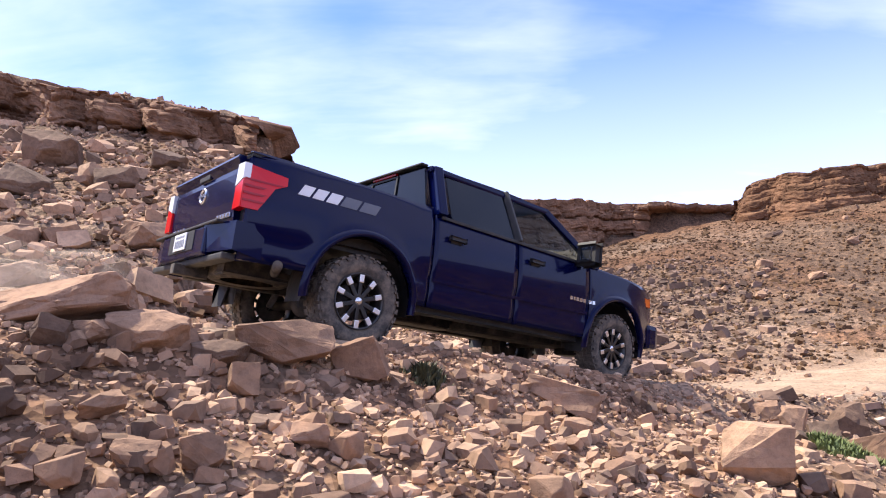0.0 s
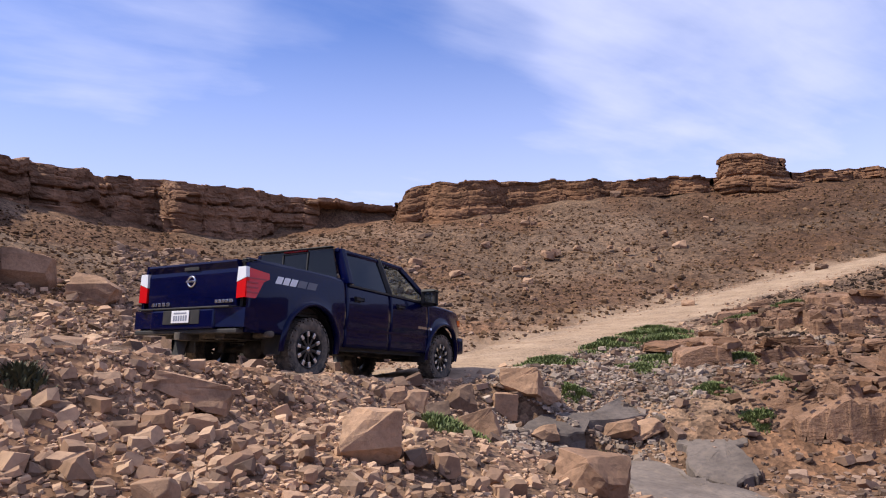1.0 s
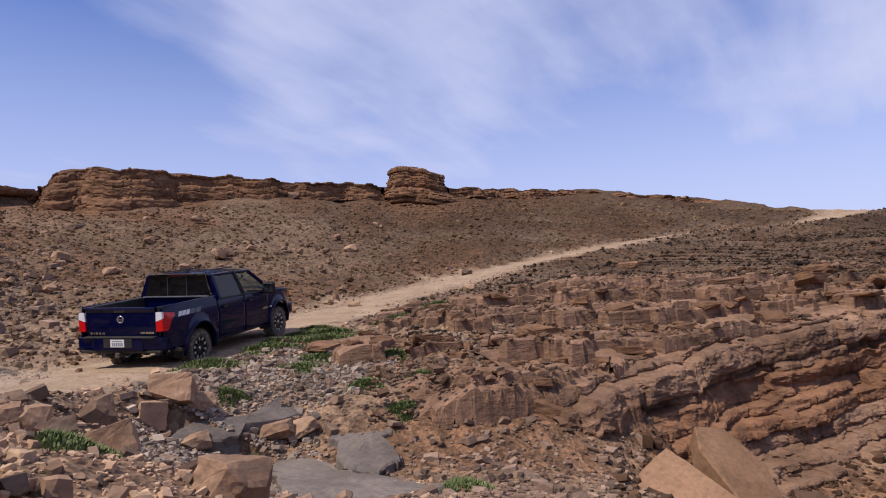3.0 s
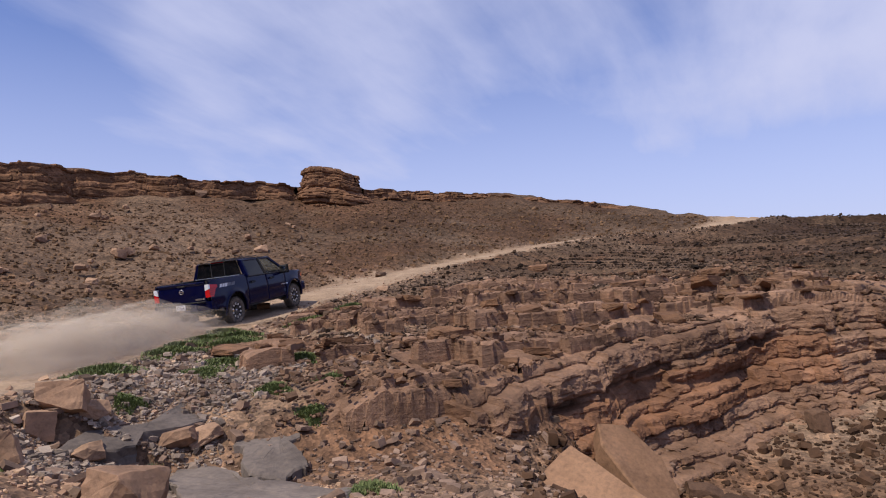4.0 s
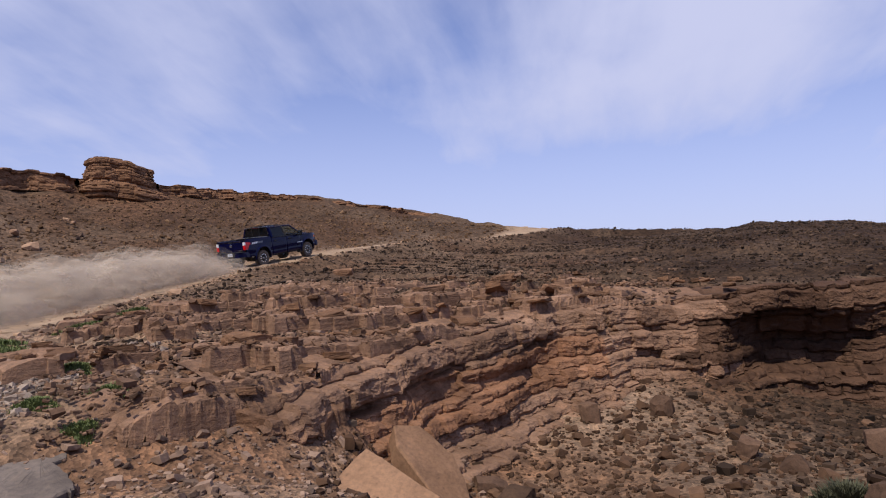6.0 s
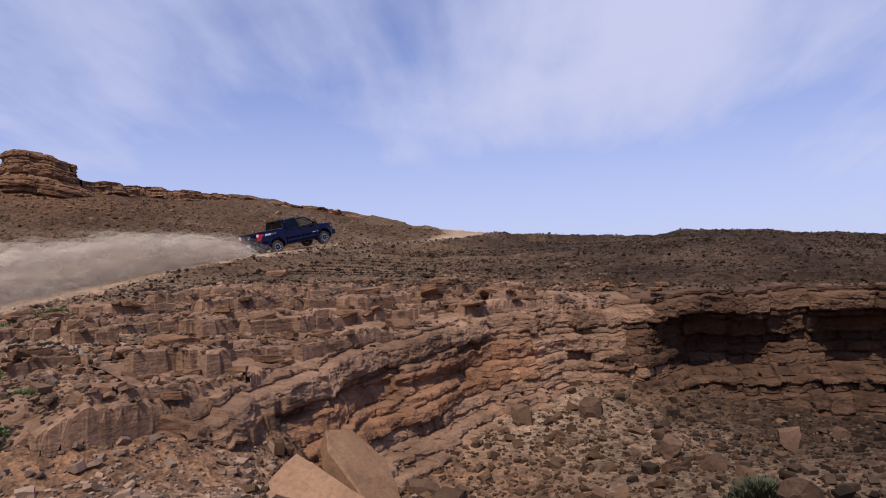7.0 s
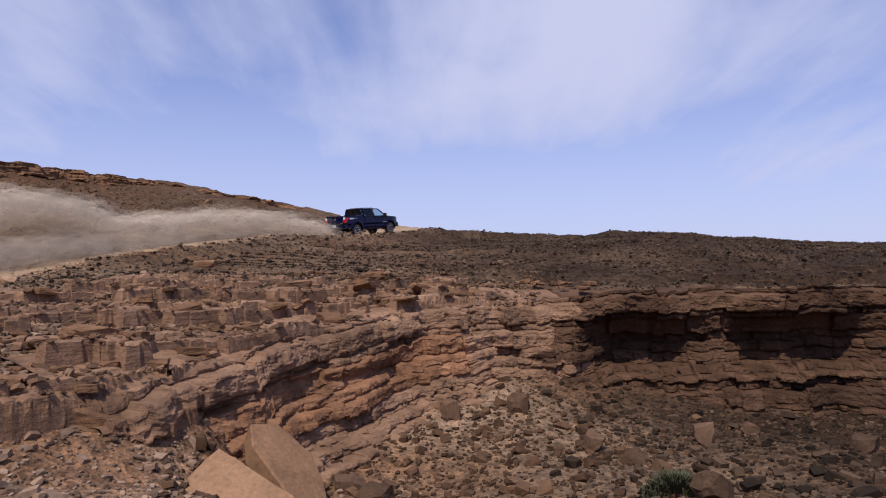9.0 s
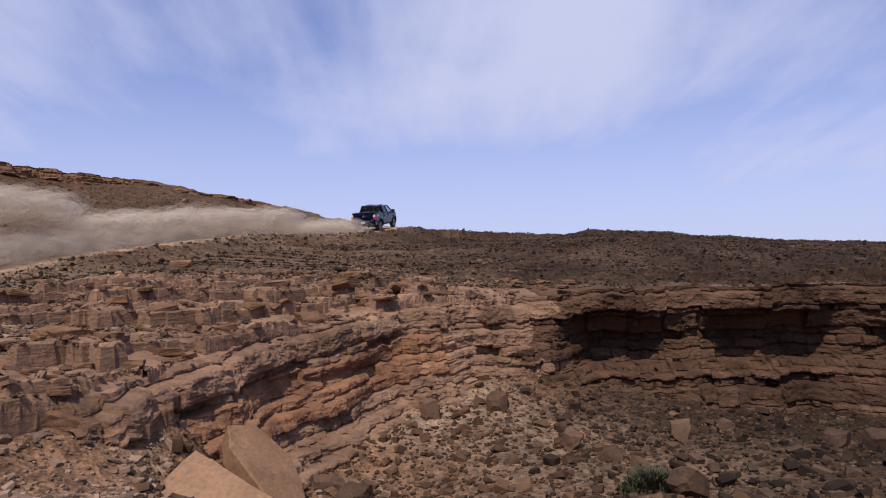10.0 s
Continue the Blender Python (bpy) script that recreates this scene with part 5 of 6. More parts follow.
def build_wheel(x, side):
    """A wheel whose outer face looks along -y; the left ones are turned about."""
    wheel = new("wheel")
    wheel.parent = truck
    w = 0.135
    bm = turned([(-w + 0.02, 0.245), (-w - 0.005, 0.29), (-w - 0.012, 0.345), (-w + 0.012, 0.385), (-w + 0.03, 0.398), (-0.05, 0.403),
                 (0.05, 0.403), (w - 0.03, 0.398), (w, 0.36), (w, 0.27), (w - 0.03, 0.245)], 48)
    for k in range(34):
        for y0, y1, ofs in ((-w + 0.004, -0.062, 0.0), (-0.054, -0.004, 0.5), (0.004, 0.054, 0.0), (0.062, w - 0.004, 0.5)):
            a = 2 * math.pi * (k + ofs) / 34
            made = box(bm, -0.024, 0.024, y0, y1, 0.392, 0.408)
            bmesh.ops.rotate(bm, verts=made, cent=(0, 0, 0), matrix=Matrix.Rotation(a, 3, "Y"))
    for k in range(26):
        made = box(bm, -0.012, 0.012, -w - 0.016, -w + 0.01, 0.362, 0.386)
        bmesh.ops.rotate(bm, verts=made, cent=(0, 0, 0), matrix=Matrix.Rotation(2 * math.pi * k / 26, 3, "Y"))
    tyre = part("tyre", bm, M_tyre, wheel, "dusty black all-terrain tyre")
    rim = part("rim", turned([(-w + 0.012, 0.250), (-w + 0.0, 0.246), (-w + 0.02, 0.228), (-0.02, 0.21), (0.02, 0.205), (0.10, 0.235), (0.105, 0.245)], 40), M_rim, wheel, "gloss black alloy rim with bright spoke tips")
    part("hub_cap", turned([(-w + 0.018, 0.0), (-w + 0.018, 0.03), (-w + 0.026, 0.038), (-w + 0.06, 0.04)], 20), M_chrome, rim)
    part("brake_disc", turned([(-0.01, 0.05), (-0.01, 0.17), (0.01, 0.17), (0.01, 0.05)], 28), M_under, rim)
    spoke = None
    for k in range(10):
        a = 2 * math.pi * k / 10
        bm = bmesh.new()
        box(bm, -0.019, 0.019, -w + 0.024, -w + 0.06, 0.03, 0.215, bevel=0.006)
        o = part("spoke", bm, M_rim, rim)
        o.matrix_basis = Matrix.Rotation(a, 4, "Y")
        bm = bmesh.new()
        made = box(bm, -0.024, 0.024, -w + 0.012, -w + 0.05, 0.165, 0.238, bevel=0.006)
        o = part("spoke_tip", bm, M_alloy, rim)
        o.matrix_basis = Matrix.Rotation(a, 4, "Y")
    wheel["side"] = side
    wheel.matrix_basis = pose(x, side * 0.83, TYRE, 0, 0, 0 if side < 0 else 180)
    return wheel


def bed_top(x):
    return 1.425 - 0.012 * (x + 0.62)


def door_top(x):
    return 1.345 - 0.02 * x


def fender_top(x):
    return 1.315 - 0.05 * (x - 1.3) - 0.05 * max(0, x - 1.9) ** 2


def roof_z(x, y):
    return 1.955 - 0.035 * (y / 0.72) ** 2 - 0.03 * ((x + 0.1) / 0.7) ** 2 * (1.25 if x > -0.1 else 0.4)


def decal(points, side, mat, name="badge"):
    """A thin raised mark on the body side: (x, z) outline."""
    n = (0, side, 0)
    return part(name, slab_poly([(x, side * (body_y(x, z) + 0.005), z) for x, z in points], n, 0.006), mat, truck)


def slanted(x0, x1, z0, z1, lean):
    return [(x0, z0), (x1, z0), (x1 + lean, z1), (x0 + lean, z1)]


def build_truck():
    top_y, cab_back, cab_roof_back = 0.74, -0.64, -0.86 + 0.24
    for s in (-1, 1):
        side_panel("bed_side", REAR + 0.02, -1.065, bed_top, s, 56)
        side_panel("rear_door", -1.05, 0.075, door_top, s, 18)
        side_panel("front_door", 0.09, 1.24, door_top, s, 18)
        side_panel("front_fender", 1.255, FRONT, fender_top, s, 44)
        # flares, flaps, handles, mirror
        for c, n in ((-HUB, "rear"), (HUB, "front")):
            bm = bmesh.new()
            loop = []
            for k in range(29):
                a = math.radians(-8 + 196 * k / 28)
                x, z = c + ARCH * math.cos(a), TYRE + 0.03 + ARCH * math.sin(a)
                y = body_y(x, z)
                e = 0.065
                x2, z2 = c + (ARCH + e) * math.cos(a), TYRE + 0.03 + (ARCH + e) * math.sin(a)
                loop.append([bm.verts.new(p) for p in ((x, s * (y - 0.05), z), (x, s * (y + 0.028), z), ((x + x2) / 2, s * (y + 0.034), (z + z2) / 2),
                                                       (x2, s * (body_y(x2, z2) + 0.004), z2))])
            for p, q in zip(loop, loop[1:]):
                for i in range(3):
                    f = bm.faces.new((p[i], p[i + 1], q[i + 1], q[i]))
                    f.smooth = True
            bmesh.ops.recalc_face_normals(bm, faces=bm.faces[:])
            part("wheel_arch_flare", bm, M_paint, truck)
            lin = turned([(-0.01, ARCH - 0.015), (0.0, ARCH), (0.32, ARCH), (0.33, ARCH - 0.015)], 36)
            for w in list(lin.verts):
                if w.co.z < -0.10:
                    lin.verts.remove(w)
            bmesh.ops.transform(lin, matrix=pose(c, s * 0.93 if s < 0 else 0.60, TYRE + 0.03), verts=lin.verts[:])
            part("arch_liner", lin, M_black, truck)
            fx = c - 0.50
            part("mud_flap", hexa((fx - 0.02, s * 0.70, 0.66), (fx, s * 0.70, 0.66), (fx, s * 0.985, 0.66), (fx - 0.02, s * 0.985, 0.66),
                                  (fx - 0.09, s * 0.72, 0.32), (fx - 0.075, s * 0.72, 0.32), (fx - 0.075, s * 0.97, 0.32), (fx - 0.09, s * 0.97, 0.32)), M_black, truck, "dusty black rubber mud flap")
        for x in (-0.88, 0.24):
            y = body_y(x, 1.16)
            part("door_handle", boxes((x, x + 0.19, s * (y + 0.02), s * (y + 0.05), 1.15, 1.185), bevel=0.01), M_black, truck)
            part("handle_recess", boxes((x + 0.03, x + 0.16, s * (y - 0.004), s * (y + 0.006), 1.125, 1.205), bevel=0.003), M_black, truck)
        mir = part("side_mirror", boxes((1.0, 1.12, s * 1.02, s * 1.20, 1.29, 1.49), bevel=0.04), M_black, truck)
        part("mirror_arm", bar((1.08, s * 0.93, 1.32), (1.07, s * 1.06, 1.36), 0.08, 0.05), M_black, mir)
        part("mirror_glass", boxes((0.992, 1.0, s * 1.04, s * 1.18, 1.32, 1.465), bevel=0.003), M_chrome, mir)
        # greenhouse of the cab
        roof_e = lambda x: (x, s * top_y, roof_z(x, top_y) - 0.02)
        belt = lambda x: (x, s * (body_y(x, door_top(x)) - 0.012), door_top(x) - 0.01)
        pil = [("rear_pillar", belt(-0.98), roof_e(-0.96), 0.10, 0.15), ("middle_pillar", belt(0.09), roof_e(0.0), 0.06, 0.11), ("windscreen_pillar", belt(1.42), roof_e(0.66), 0.07, 0.075)]
        for name, a, b, w, h in pil:
            part(name, bar(a, b, w, h), M_paint if name != "middle_pillar" else M_black, truck)
        part("roof_rail", bar(roof_e(-1.04), roof_e(0.70), 0.08, 0.07, 0.025), M_paint, truck)
        inset = Vector((0, s * 0.012, 0))
        q = lambda p, f, r: Vector(p).lerp(Vector(r), f)

        def on_side(x, f):
            a, b = Vector(belt(x)), Vector(roof_e(x))
            return tuple(a.lerp(b, f) + inset)
        part("rear_side_window", slab_poly([on_side(-0.84, 0.03), on_side(0.03, 0.03), on_side(-0.03, 0.90), on_side(-0.84, 0.90)], (0, s, 0), 0.006), M_privacy, truck, "dark tinted window")
        part("front_side_window", slab_poly([on_side(0.15, 0.03), on_side(1.28, 0.03), on_side(1.20, 0.13), on_side(0.60, 0.88), on_side(0.07, 0.90)], (0, s, 0), 0.006), M_window, truck, "clear window")
        part("window_trim", bar(Vector(belt(-0.98)) + inset * 2, Vector(belt(1.36)) + inset * 2, 0.02, 0.03, 0.004), M_black, truck)
        # lamps
        lamp = new("tail_lamp")
        lamp.parent = truck
        yo = s * 0.985
        ys = lambda x, z: s * (body_y(x, z) + 0.012)
        bm = bmesh.new()
        rear_f = [(-2.955, s * 0.795, 0.96), (-2.955, s * 0.80, 1.14), (-2.955, s * 0.83, 1.22), (-2.955, s * 0.83, 1.385), (-2.955, s * 0.92, 1.385), (-2.955, s * 0.935, 0.96)]
        part("red_lens", slab_poly([(-2.962, s * 0.80, 0.96), (-2.962, s * 0.80, 1.15), (-2.962, s * 0.945, 1.20), (-2.962, s * 0.945, 0.97)], (-1, 0, 0), 0.06), M_red, lamp)
        part("clear_lens", slab_poly([(-2.966, s * 0.80, 1.155), (-2.966, s * 0.81, 1.335), (-2.966, s * 0.935, 1.335), (-2.966, s * 0.942, 1.205)], (-1, 0, 0), 0.06), M_clear, lamp)
        part("side_lens", slab_poly([(x, ys(x, z), z) for x, z in ((-2.955, 0.965), (-2.82, 0.965), (-2.74, 1.10), (-2.70, 1.17), (-2.60, 1.22), (-2.60, 1.29), (-2.955, 1.335))], (0, s, 0), 0.03), M_red, lamp)
        for z in (1.02, 1.08, 1.14):
            part("lamp_rib", slab_poly([(x, ys(x, zz) + s * 0.003, zz) for x, zz in ((-2.95, z), (-2.80, z), (-2.77, z + 0.018), (-2.95, z + 0.018))], (0, s, 0), 0.004), M_red_dark, lamp)
        part("lamp_gap", slab_poly([(x, ys(x, zz) + s * 0.003, zz) for x, zz in ((-2.95, 1.195), (-2.66, 1.195), (-2.63, 1.212), (-2.95, 1.212))], (0, s, 0), 0.004), M_red_dark, lamp)
        part("head_lamp", hexa((2.50, s * 0.86, 0.98), (2.74, s * 0.70, 0.98), (2.74, s * 0.70, 1.14), (2.50, s * 0.87, 1.18), (2.46, s * 0.60, 0.98), (2.70, s * 0.45, 0.98), (2.70, s * 0.45, 1.14), (2.46, s * 0.60, 1.18)), M_clear, truck)
        part("side_marker", boxes((2.44, 2.54, s * 0.855, s * 0.905, 1.02, 1.12), bevel=0.008), M_amber, truck)
        # lettering on the bed side and the door, as plain marks
        x = -2.50
        for k, (w, mat) in enumerate(((0.13, M_white), (0.13, M_white), (0.14, M_white), (0.19, M_grey), (0.20, M_grey))):
            if s < 0:
                decal(slanted(x, x + w - 0.025, 1.185, 1.28, 0.055), s, mat, "bed_decal")
            else:
                decal(slanted(x, x + w - 0.025, 1.185, 1.28, -0.055), s, mat, "bed_decal")
            x += w
        x = 0.92
        for w in (0.045, 0.03, 0.045, 0.045, 0.045, 0.0, 0.045, 0.04):
            if w:
                decal(slanted(x, x + w, 0.865, 0.905, 0.0), s, M_chrome, "door_badge")
            x += max(w, 0.02) + 0.015
        part("side_crease", slab_poly([(x, s * (body_y(x, z) + 0.010), z) for x, z in ((-1.03, 0.715), (1.22, 0.735), (1.22, 0.765), (-1.03, 0.75))], (0, s, 0), 0.01), M_paint, truck)
        part("rocker_step", boxes((-1.15, 1.18, s * 0.70, s * 0.87, 0.42, 0.48), bevel=0.02), M_black, truck)
        part("bed_rail_cap", boxes((REAR + 0.02, -1.07, s * 0.82, s * 0.915, 1.405, 1.432), bevel=0.01), M_black, truck)
        part("bed_inner_wall", boxes((REAR + 0.05, -1.12, s * 0.79, s * 0.83, 0.88, 1.425), bevel=0.005), M_black, truck)
    # roof, hood and panes across
    bm = bmesh.new()
    g = [[bm.verts.new((x, y, roof_z(x, y))) for y in np.linspace(-top_y, top_y, 13)] for x in np.linspace(-1.06, 0.78, 17)]
    for r, t in zip(g, g[1:]):
        for i in range(12):
            bm.faces.new((r[i], t[i], t[i + 1], r[i + 1])).smooth = True
    bmesh.ops.solidify(bm, geom=bm.faces[:], thickness=0.03)
    bmesh.ops.recalc_face_normals(bm, faces=bm.faces[:])
    part("roof", bm, M_paint, truck)
    for y in (-0.44, 0.44):
        part("roof_rack_bar", bar((-0.92, y, 1.965), (0.50, y, 1.965), 0.03, 0.025, 0.006), M_black, truck)
    part("brake_light", boxes((-1.085, -1.04, -0.22, 0.22, 1.888, 1.915), bevel=0.006), M_red_dark, truck, "dark red high brake light")
    part("roof_spoiler", boxes((-1.11, -1.02, -0.70, 0.70, 1.915, 1.935), bevel=0.008), M_black, truck)
    part("antenna_fin", hexa((-0.75, -0.02, 1.94), (-0.55, -0.02, 1.94), (-0.55, 0.02, 1.94), (-0.75, 0.02, 1.94), (-0.74, -0.008, 2.01), (-0.70, -0.008, 2.01), (-0.70, 0.008, 2.01), (-0.74, 0.008, 2.01)), M_black, truck)
    rw = [(-1.085, -0.83, 1.40), (-1.085, 0.83, 1.40), (-1.06, 0.69, 1.90), (-1.06, -0.69, 1.90)]
    win = part("rear_window", slab_poly(rw, (-1, 0, -0.05), 0.006), M_privacy, truck, "dark tinted rear window")
    for y in (-0.24, 0.24):
        part("slider_frame", bar((-1.092, y, 1.42), (-1.07, y, 1.88), 0.025, 0.012, 0.003), M_black, win)
    for z0, z1, x in ((1.41, 1.43, -1.091), (1.86, 1.88, -1.069)):
        part("slider_rail", boxes((x - 0.008, x + 0.004, -0.25, 0.25, z0, z1), bevel=0.003), M_black, win)
    part("cab_back", boxes((-1.09, -1.03, -0.93, 0.93, 0.56, 1.40), bevel=0.02), M_paint, truck)
    part("windscreen", slab_poly([(1.46, -0.84, 1.31), (1.46, 0.84, 1.31), (0.70, 0.68, 1.91), (0.70, -0.68, 1.91)], (0.7, 0, 0.6), 0.006), M_window, truck)
    bm = bmesh.new()
    g = []
    for x in np.linspace(1.33, 2.70, 15):
        row = []
        for y in np.linspace(-1, 1, 15):
            half = body_y(x, fender_top(x)) - 0.02
            row.append(bm.verts.new((x, y * half, fender_top(x) + 0.075 * (1 - y ** 2) * (1 - ((x - 1.33) / 1.5) ** 3) + 0.02 * math.exp(-((abs(y) - 0.55) / 0.1) ** 2) - 0.005)))
        g.append(row)
    for r, t in zip(g, g[1:]):
        for i in range(14):
            bm.faces.new((r[i], t[i], t[i + 1], r[i + 1])).smooth = True
    bmesh.ops.solidify(bm, geom=bm.faces[:], thickness=0.03)
    bmesh.ops.recalc_face_normals(bm, faces=bm.faces[:])
    part("hood", bm, M_paint, truck)
    grille = part("grille", boxes((2.68, 2.76, -0.45, 0.45, 0.82, 1.16), bevel=0.02), M_black, truck)
    for z in (0.90, 0.99, 1.08):
        part("grille_bar", boxes((2.755, 2.775, -0.42, 0.42, z, z + 0.03), bevel=0.006), M_chrome, grille)
    part("front_bumper", boxes((2.58, 2.84, -0.86, 0.86, 0.50, 0.82), bevel=0.07), M_paint, truck)
    part("skid_plate", boxes((2.35, 2.70, -0.5, 0.5, 0.36, 0.50), bevel=0.04), M_under, truck)
    # tailgate
    tg = bmesh.new()
    prof = [(-2.93, 0.87), (-2.945, 1.05), (-2.945, 1.28), (-2.935, 1.33), (-2.975, 1.405), (-2.965, 1.43), (-2.88, 1.43), (-2.875, 0.87)]
    ends = [[tg.verts.new((x, y, z)) for x, z in prof] for y in (-0.785, -0.6, 0.6, 0.785)]
    for p, q in zip(ends, ends[1:]):
        for i in range(len(prof)):
            k = (i + 1) % len(prof)
            tg.faces.new((p[i], p[k], q[k], q[i]))
    tg.faces.new(ends[0][::-1])
    tg.faces.new(ends[-1])
    bmesh.ops.recalc_face_normals(tg, faces=tg.faces[:])
    gate = part("tailgate", tg, M_paint, truck)
    part("gate_handle", boxes((-2.962, -2.94, -0.13, 0.13, 1.335, 1.39), bevel=0.008), M_black, gate)
    emb = turned([(0.0, 0.052), (-0.012, 0.056), (-0.012, 0.072), (0.0, 0.076)], 28)
    bmesh.ops.transform(emb, matrix=pose(-2.946, 0, 1.20, 0, 0, -90), verts=emb.verts[:])
    part("round_badge", emb, M_chrome, gate)
    part("badge_band", boxes((-2.962, -2.944, -0.085, 0.085, 1.188, 1.212), bevel=0.003), M_chrome, gate)
    x = 0.70
    for w in (0.05, 0.02, 0.05, 0.055, 0.055):
        part("gate_letter", boxes((-2.953, -2.938, x - w, x, 0.905, 0.95), bevel=0.003), M_chrome, gate)
        x -= w + 0.025
    x = -0.44
    for w in (0.045, 0.045, 0.05, 0.05, 0.06):
        part("gate_letter", boxes((-2.953, -2.938, x - w, x, 0.915, 0.955), bevel=0.003), M_chrome, gate)
        x -= w + 0.012
    # rear bumper
    for s in (-1, 1):
        part("bumper_corner", hexa((-3.04, s * 0.52, 0.62), (-2.97, s * 0.97, 0.62), (-2.97, s * 0.97, 0.85), (-3.06, s * 0.52, 0.85),
                                   (-2.88, s * 0.52, 0.58), (-2.72, s * 0.955, 0.58), (-2.72, s * 0.955, 0.86), (-2.88, s * 0.52, 0.86)), M_paint, truck)
    bump = part("rear_bumper", boxes((-3.06, -2.90, -0.56, 0.56, 0.60, 0.84), bevel=0.025), M_paint, truck)
    part("step_pad", boxes((-3.065, -2.90, -0.80, 0.80, 0.845, 0.868), bevel=0.008), M_black, bump)
    part("plate_recess", boxes((-3.066, -3.04, -0.32, 0.32, 0.66, 0.83), bevel=0.004), M_black, bump)
    part("lower_valance", boxes((-3.02, -2.90, -0.90, 0.90, 0.545, 0.60), bevel=0.015), M_black, bump)
    part("tow_hitch", boxes((-3.10, -2.80, -0.05, 0.05, 0.47, 0.56), bevel=0.008), M_under, bump)
    plate = part("number_plate", boxes((-3.078, -3.068, -0.155, 0.155, 0.675, 0.825), bevel=0.004), M_plate, bump, "white number plate with dark marks")
    for k in range(6):
        y = 0.115 - k * 0.042
        part("plate_mark", boxes((-3.081, -3.0775, y - 0.026, y, 0.70, 0.765)), M_ink, plate)
    part("plate_strip", boxes((-3.081, -3.0775, -0.11, 0.11, 0.785, 0.802)), M_ink, plate)
    # bed
    part("bed_floor", boxes((REAR + 0.05, -1.12, -0.80, 0.80, 0.84, 0.885), bevel=0.005), M_black, truck)
    for k in range(9):
        y = -0.64 + 0.16 * k
        part("floor_rib", boxes((REAR + 0.10, -1.16, y - 0.03, y + 0.03, 0.886, 0.90), bevel=0.004), M_black, truck)
    part("bed_front_wall", boxes((-1.16, -1.12, -0.80, 0.80, 0.885, 1.42), bevel=0.006), M_paint, truck)
    part("bed_front_rail", boxes((-1.20, -1.12, -0.80, 0.80, 1.425, 1.45), bevel=0.008), M_alloy, truck, "bright metal rail across the bed")
    for s in (-1, 1):
        part("wheel_tub", boxes((-HUB - 0.5, -HUB + 0.5, s * 0.56, s * 0.79, 0.885, 1.08), bevel=0.06), M_black, truck)
    # chassis
    for s in (-1, 1):
        part("frame_rail", boxes((-2.85, 2.3, s * 0.40, s * 0.52, 0.50, 0.66), bevel=0.02), M_under, truck)
        part("leaf_spring", bar((-2.40, s * 0.56, 0.55), (-1.10, s * 0.56, 0.52), 0.07, 0.05), M_under, truck)
        part("shock_absorber", bar((-1.95, s * 0.50, 0.36), (-1.80, s * 0.44, 0.80), 0.07, 0.07, 0.02), M_under, truck)
    axle = turned([(-0.74, 0.0), (-0.74, 0.045), (-0.16, 0.05), (-0.10, 0.13), (0.10, 0.13), (0.16, 0.05), (0.74, 0.045), (0.74, 0.0)], 20)
    bmesh.ops.transform(axle, matrix=pose(-HUB, 0, TYRE), verts=axle.verts[:])
    part("rear_axle", axle, M_under, truck)
    ax2 = turned([(-0.74, 0.0), (-0.74, 0.05), (0.74, 0.05), (0.74, 0.0)], 16)
    bmesh.ops.transform(ax2, matrix=pose(HUB, 0, TYRE + 0.03), verts=ax2.verts[:])
    part("front_axle", ax2, M_under, truck)
    part("fuel_tank", boxes((-1.0, 0.3, 0.10, 0.55, 0.42, 0.66), bevel=0.05), M_under, truck)
    part("gearbox", boxes((0.1, 1.9, -0.28, 0.28, 0.40, 0.75), bevel=0.08), M_under, truck)
    part("floor_pan", boxes((-1.06, 2.4, -0.90, 0.90, 0.56, 0.62), bevel=0.02), M_under, truck)
    spare = turned([(-0.11, 0.24), (-0.12, 0.33), (-0.09, 0.385), (0.09, 0.385), (0.12, 0.33), (0.11, 0.24)], 36)
    bmesh.ops.transform(spare, matrix=pose(-2.42, 0, 0.62, 90), verts=spare.verts[:])
    part("spare_tyre", spare, M_tyre, truck)
    part("exhaust_silencer", boxes((-1.4, -0.7, -0.52, -0.22, 0.44, 0.62), bevel=0.07), M_under, truck)
    pipe = turned([(-0.45, 0.0), (-0.45, 0.04), (0.0, 0.04), (0.0, 0.032), (-0.05, 0.03), (-0.05, 0.0)], 18)
    bmesh.ops.transform(pipe, matrix=pose(-2.46, -0.66, 0.55, 0, 0, -22), verts=pipe.verts[:])
    part("exhaust_pipe", pipe, M_under, truck)
    # inside the cab
    for y in (-0.40, 0.40):
        seat = part("seat", boxes((0.25, 0.80, y - 0.26, y + 0.26, 0.80, 0.98), bevel=0.05), M_cloth, truck)
        part("seat_back", hexa((0.22, y - 0.25, 0.95), (0.36, y - 0.25, 0.95), (0.36, y + 0.25, 0.95), (0.22, y + 0.25, 0.95), (0.05, y - 0.22, 1.52), (0.15, y - 0.22, 1.52), (0.15, y + 0.22, 1.52), (0.05, y + 0.22, 1.52)), M_cloth, seat)
        part("headrest", boxes((0.02, 0.12, y - 0.13, y + 0.13, 1.55, 1.74), bevel=0.04), M_cloth, seat)
    rs = part("rear_bench", boxes((-0.90, -0.45, -0.72, 0.72, 0.78, 0.98), bevel=0.05), M_cloth, truck)
    part("bench_back", boxes((-1.0, -0.84, -0.72, 0.72, 0.98, 1.46), bevel=0.05), M_cloth, rs)
    part("dashboard", boxes((1.10, 1.45, -0.82, 0.82, 0.95, 1.26), bevel=0.06), M_black, truck)
    sw = turned([(-0.015, 0.165), (-0.015, 0.19), (0.015, 0.19), (0.015, 0.165), (-0.015, 0.165)], 28)
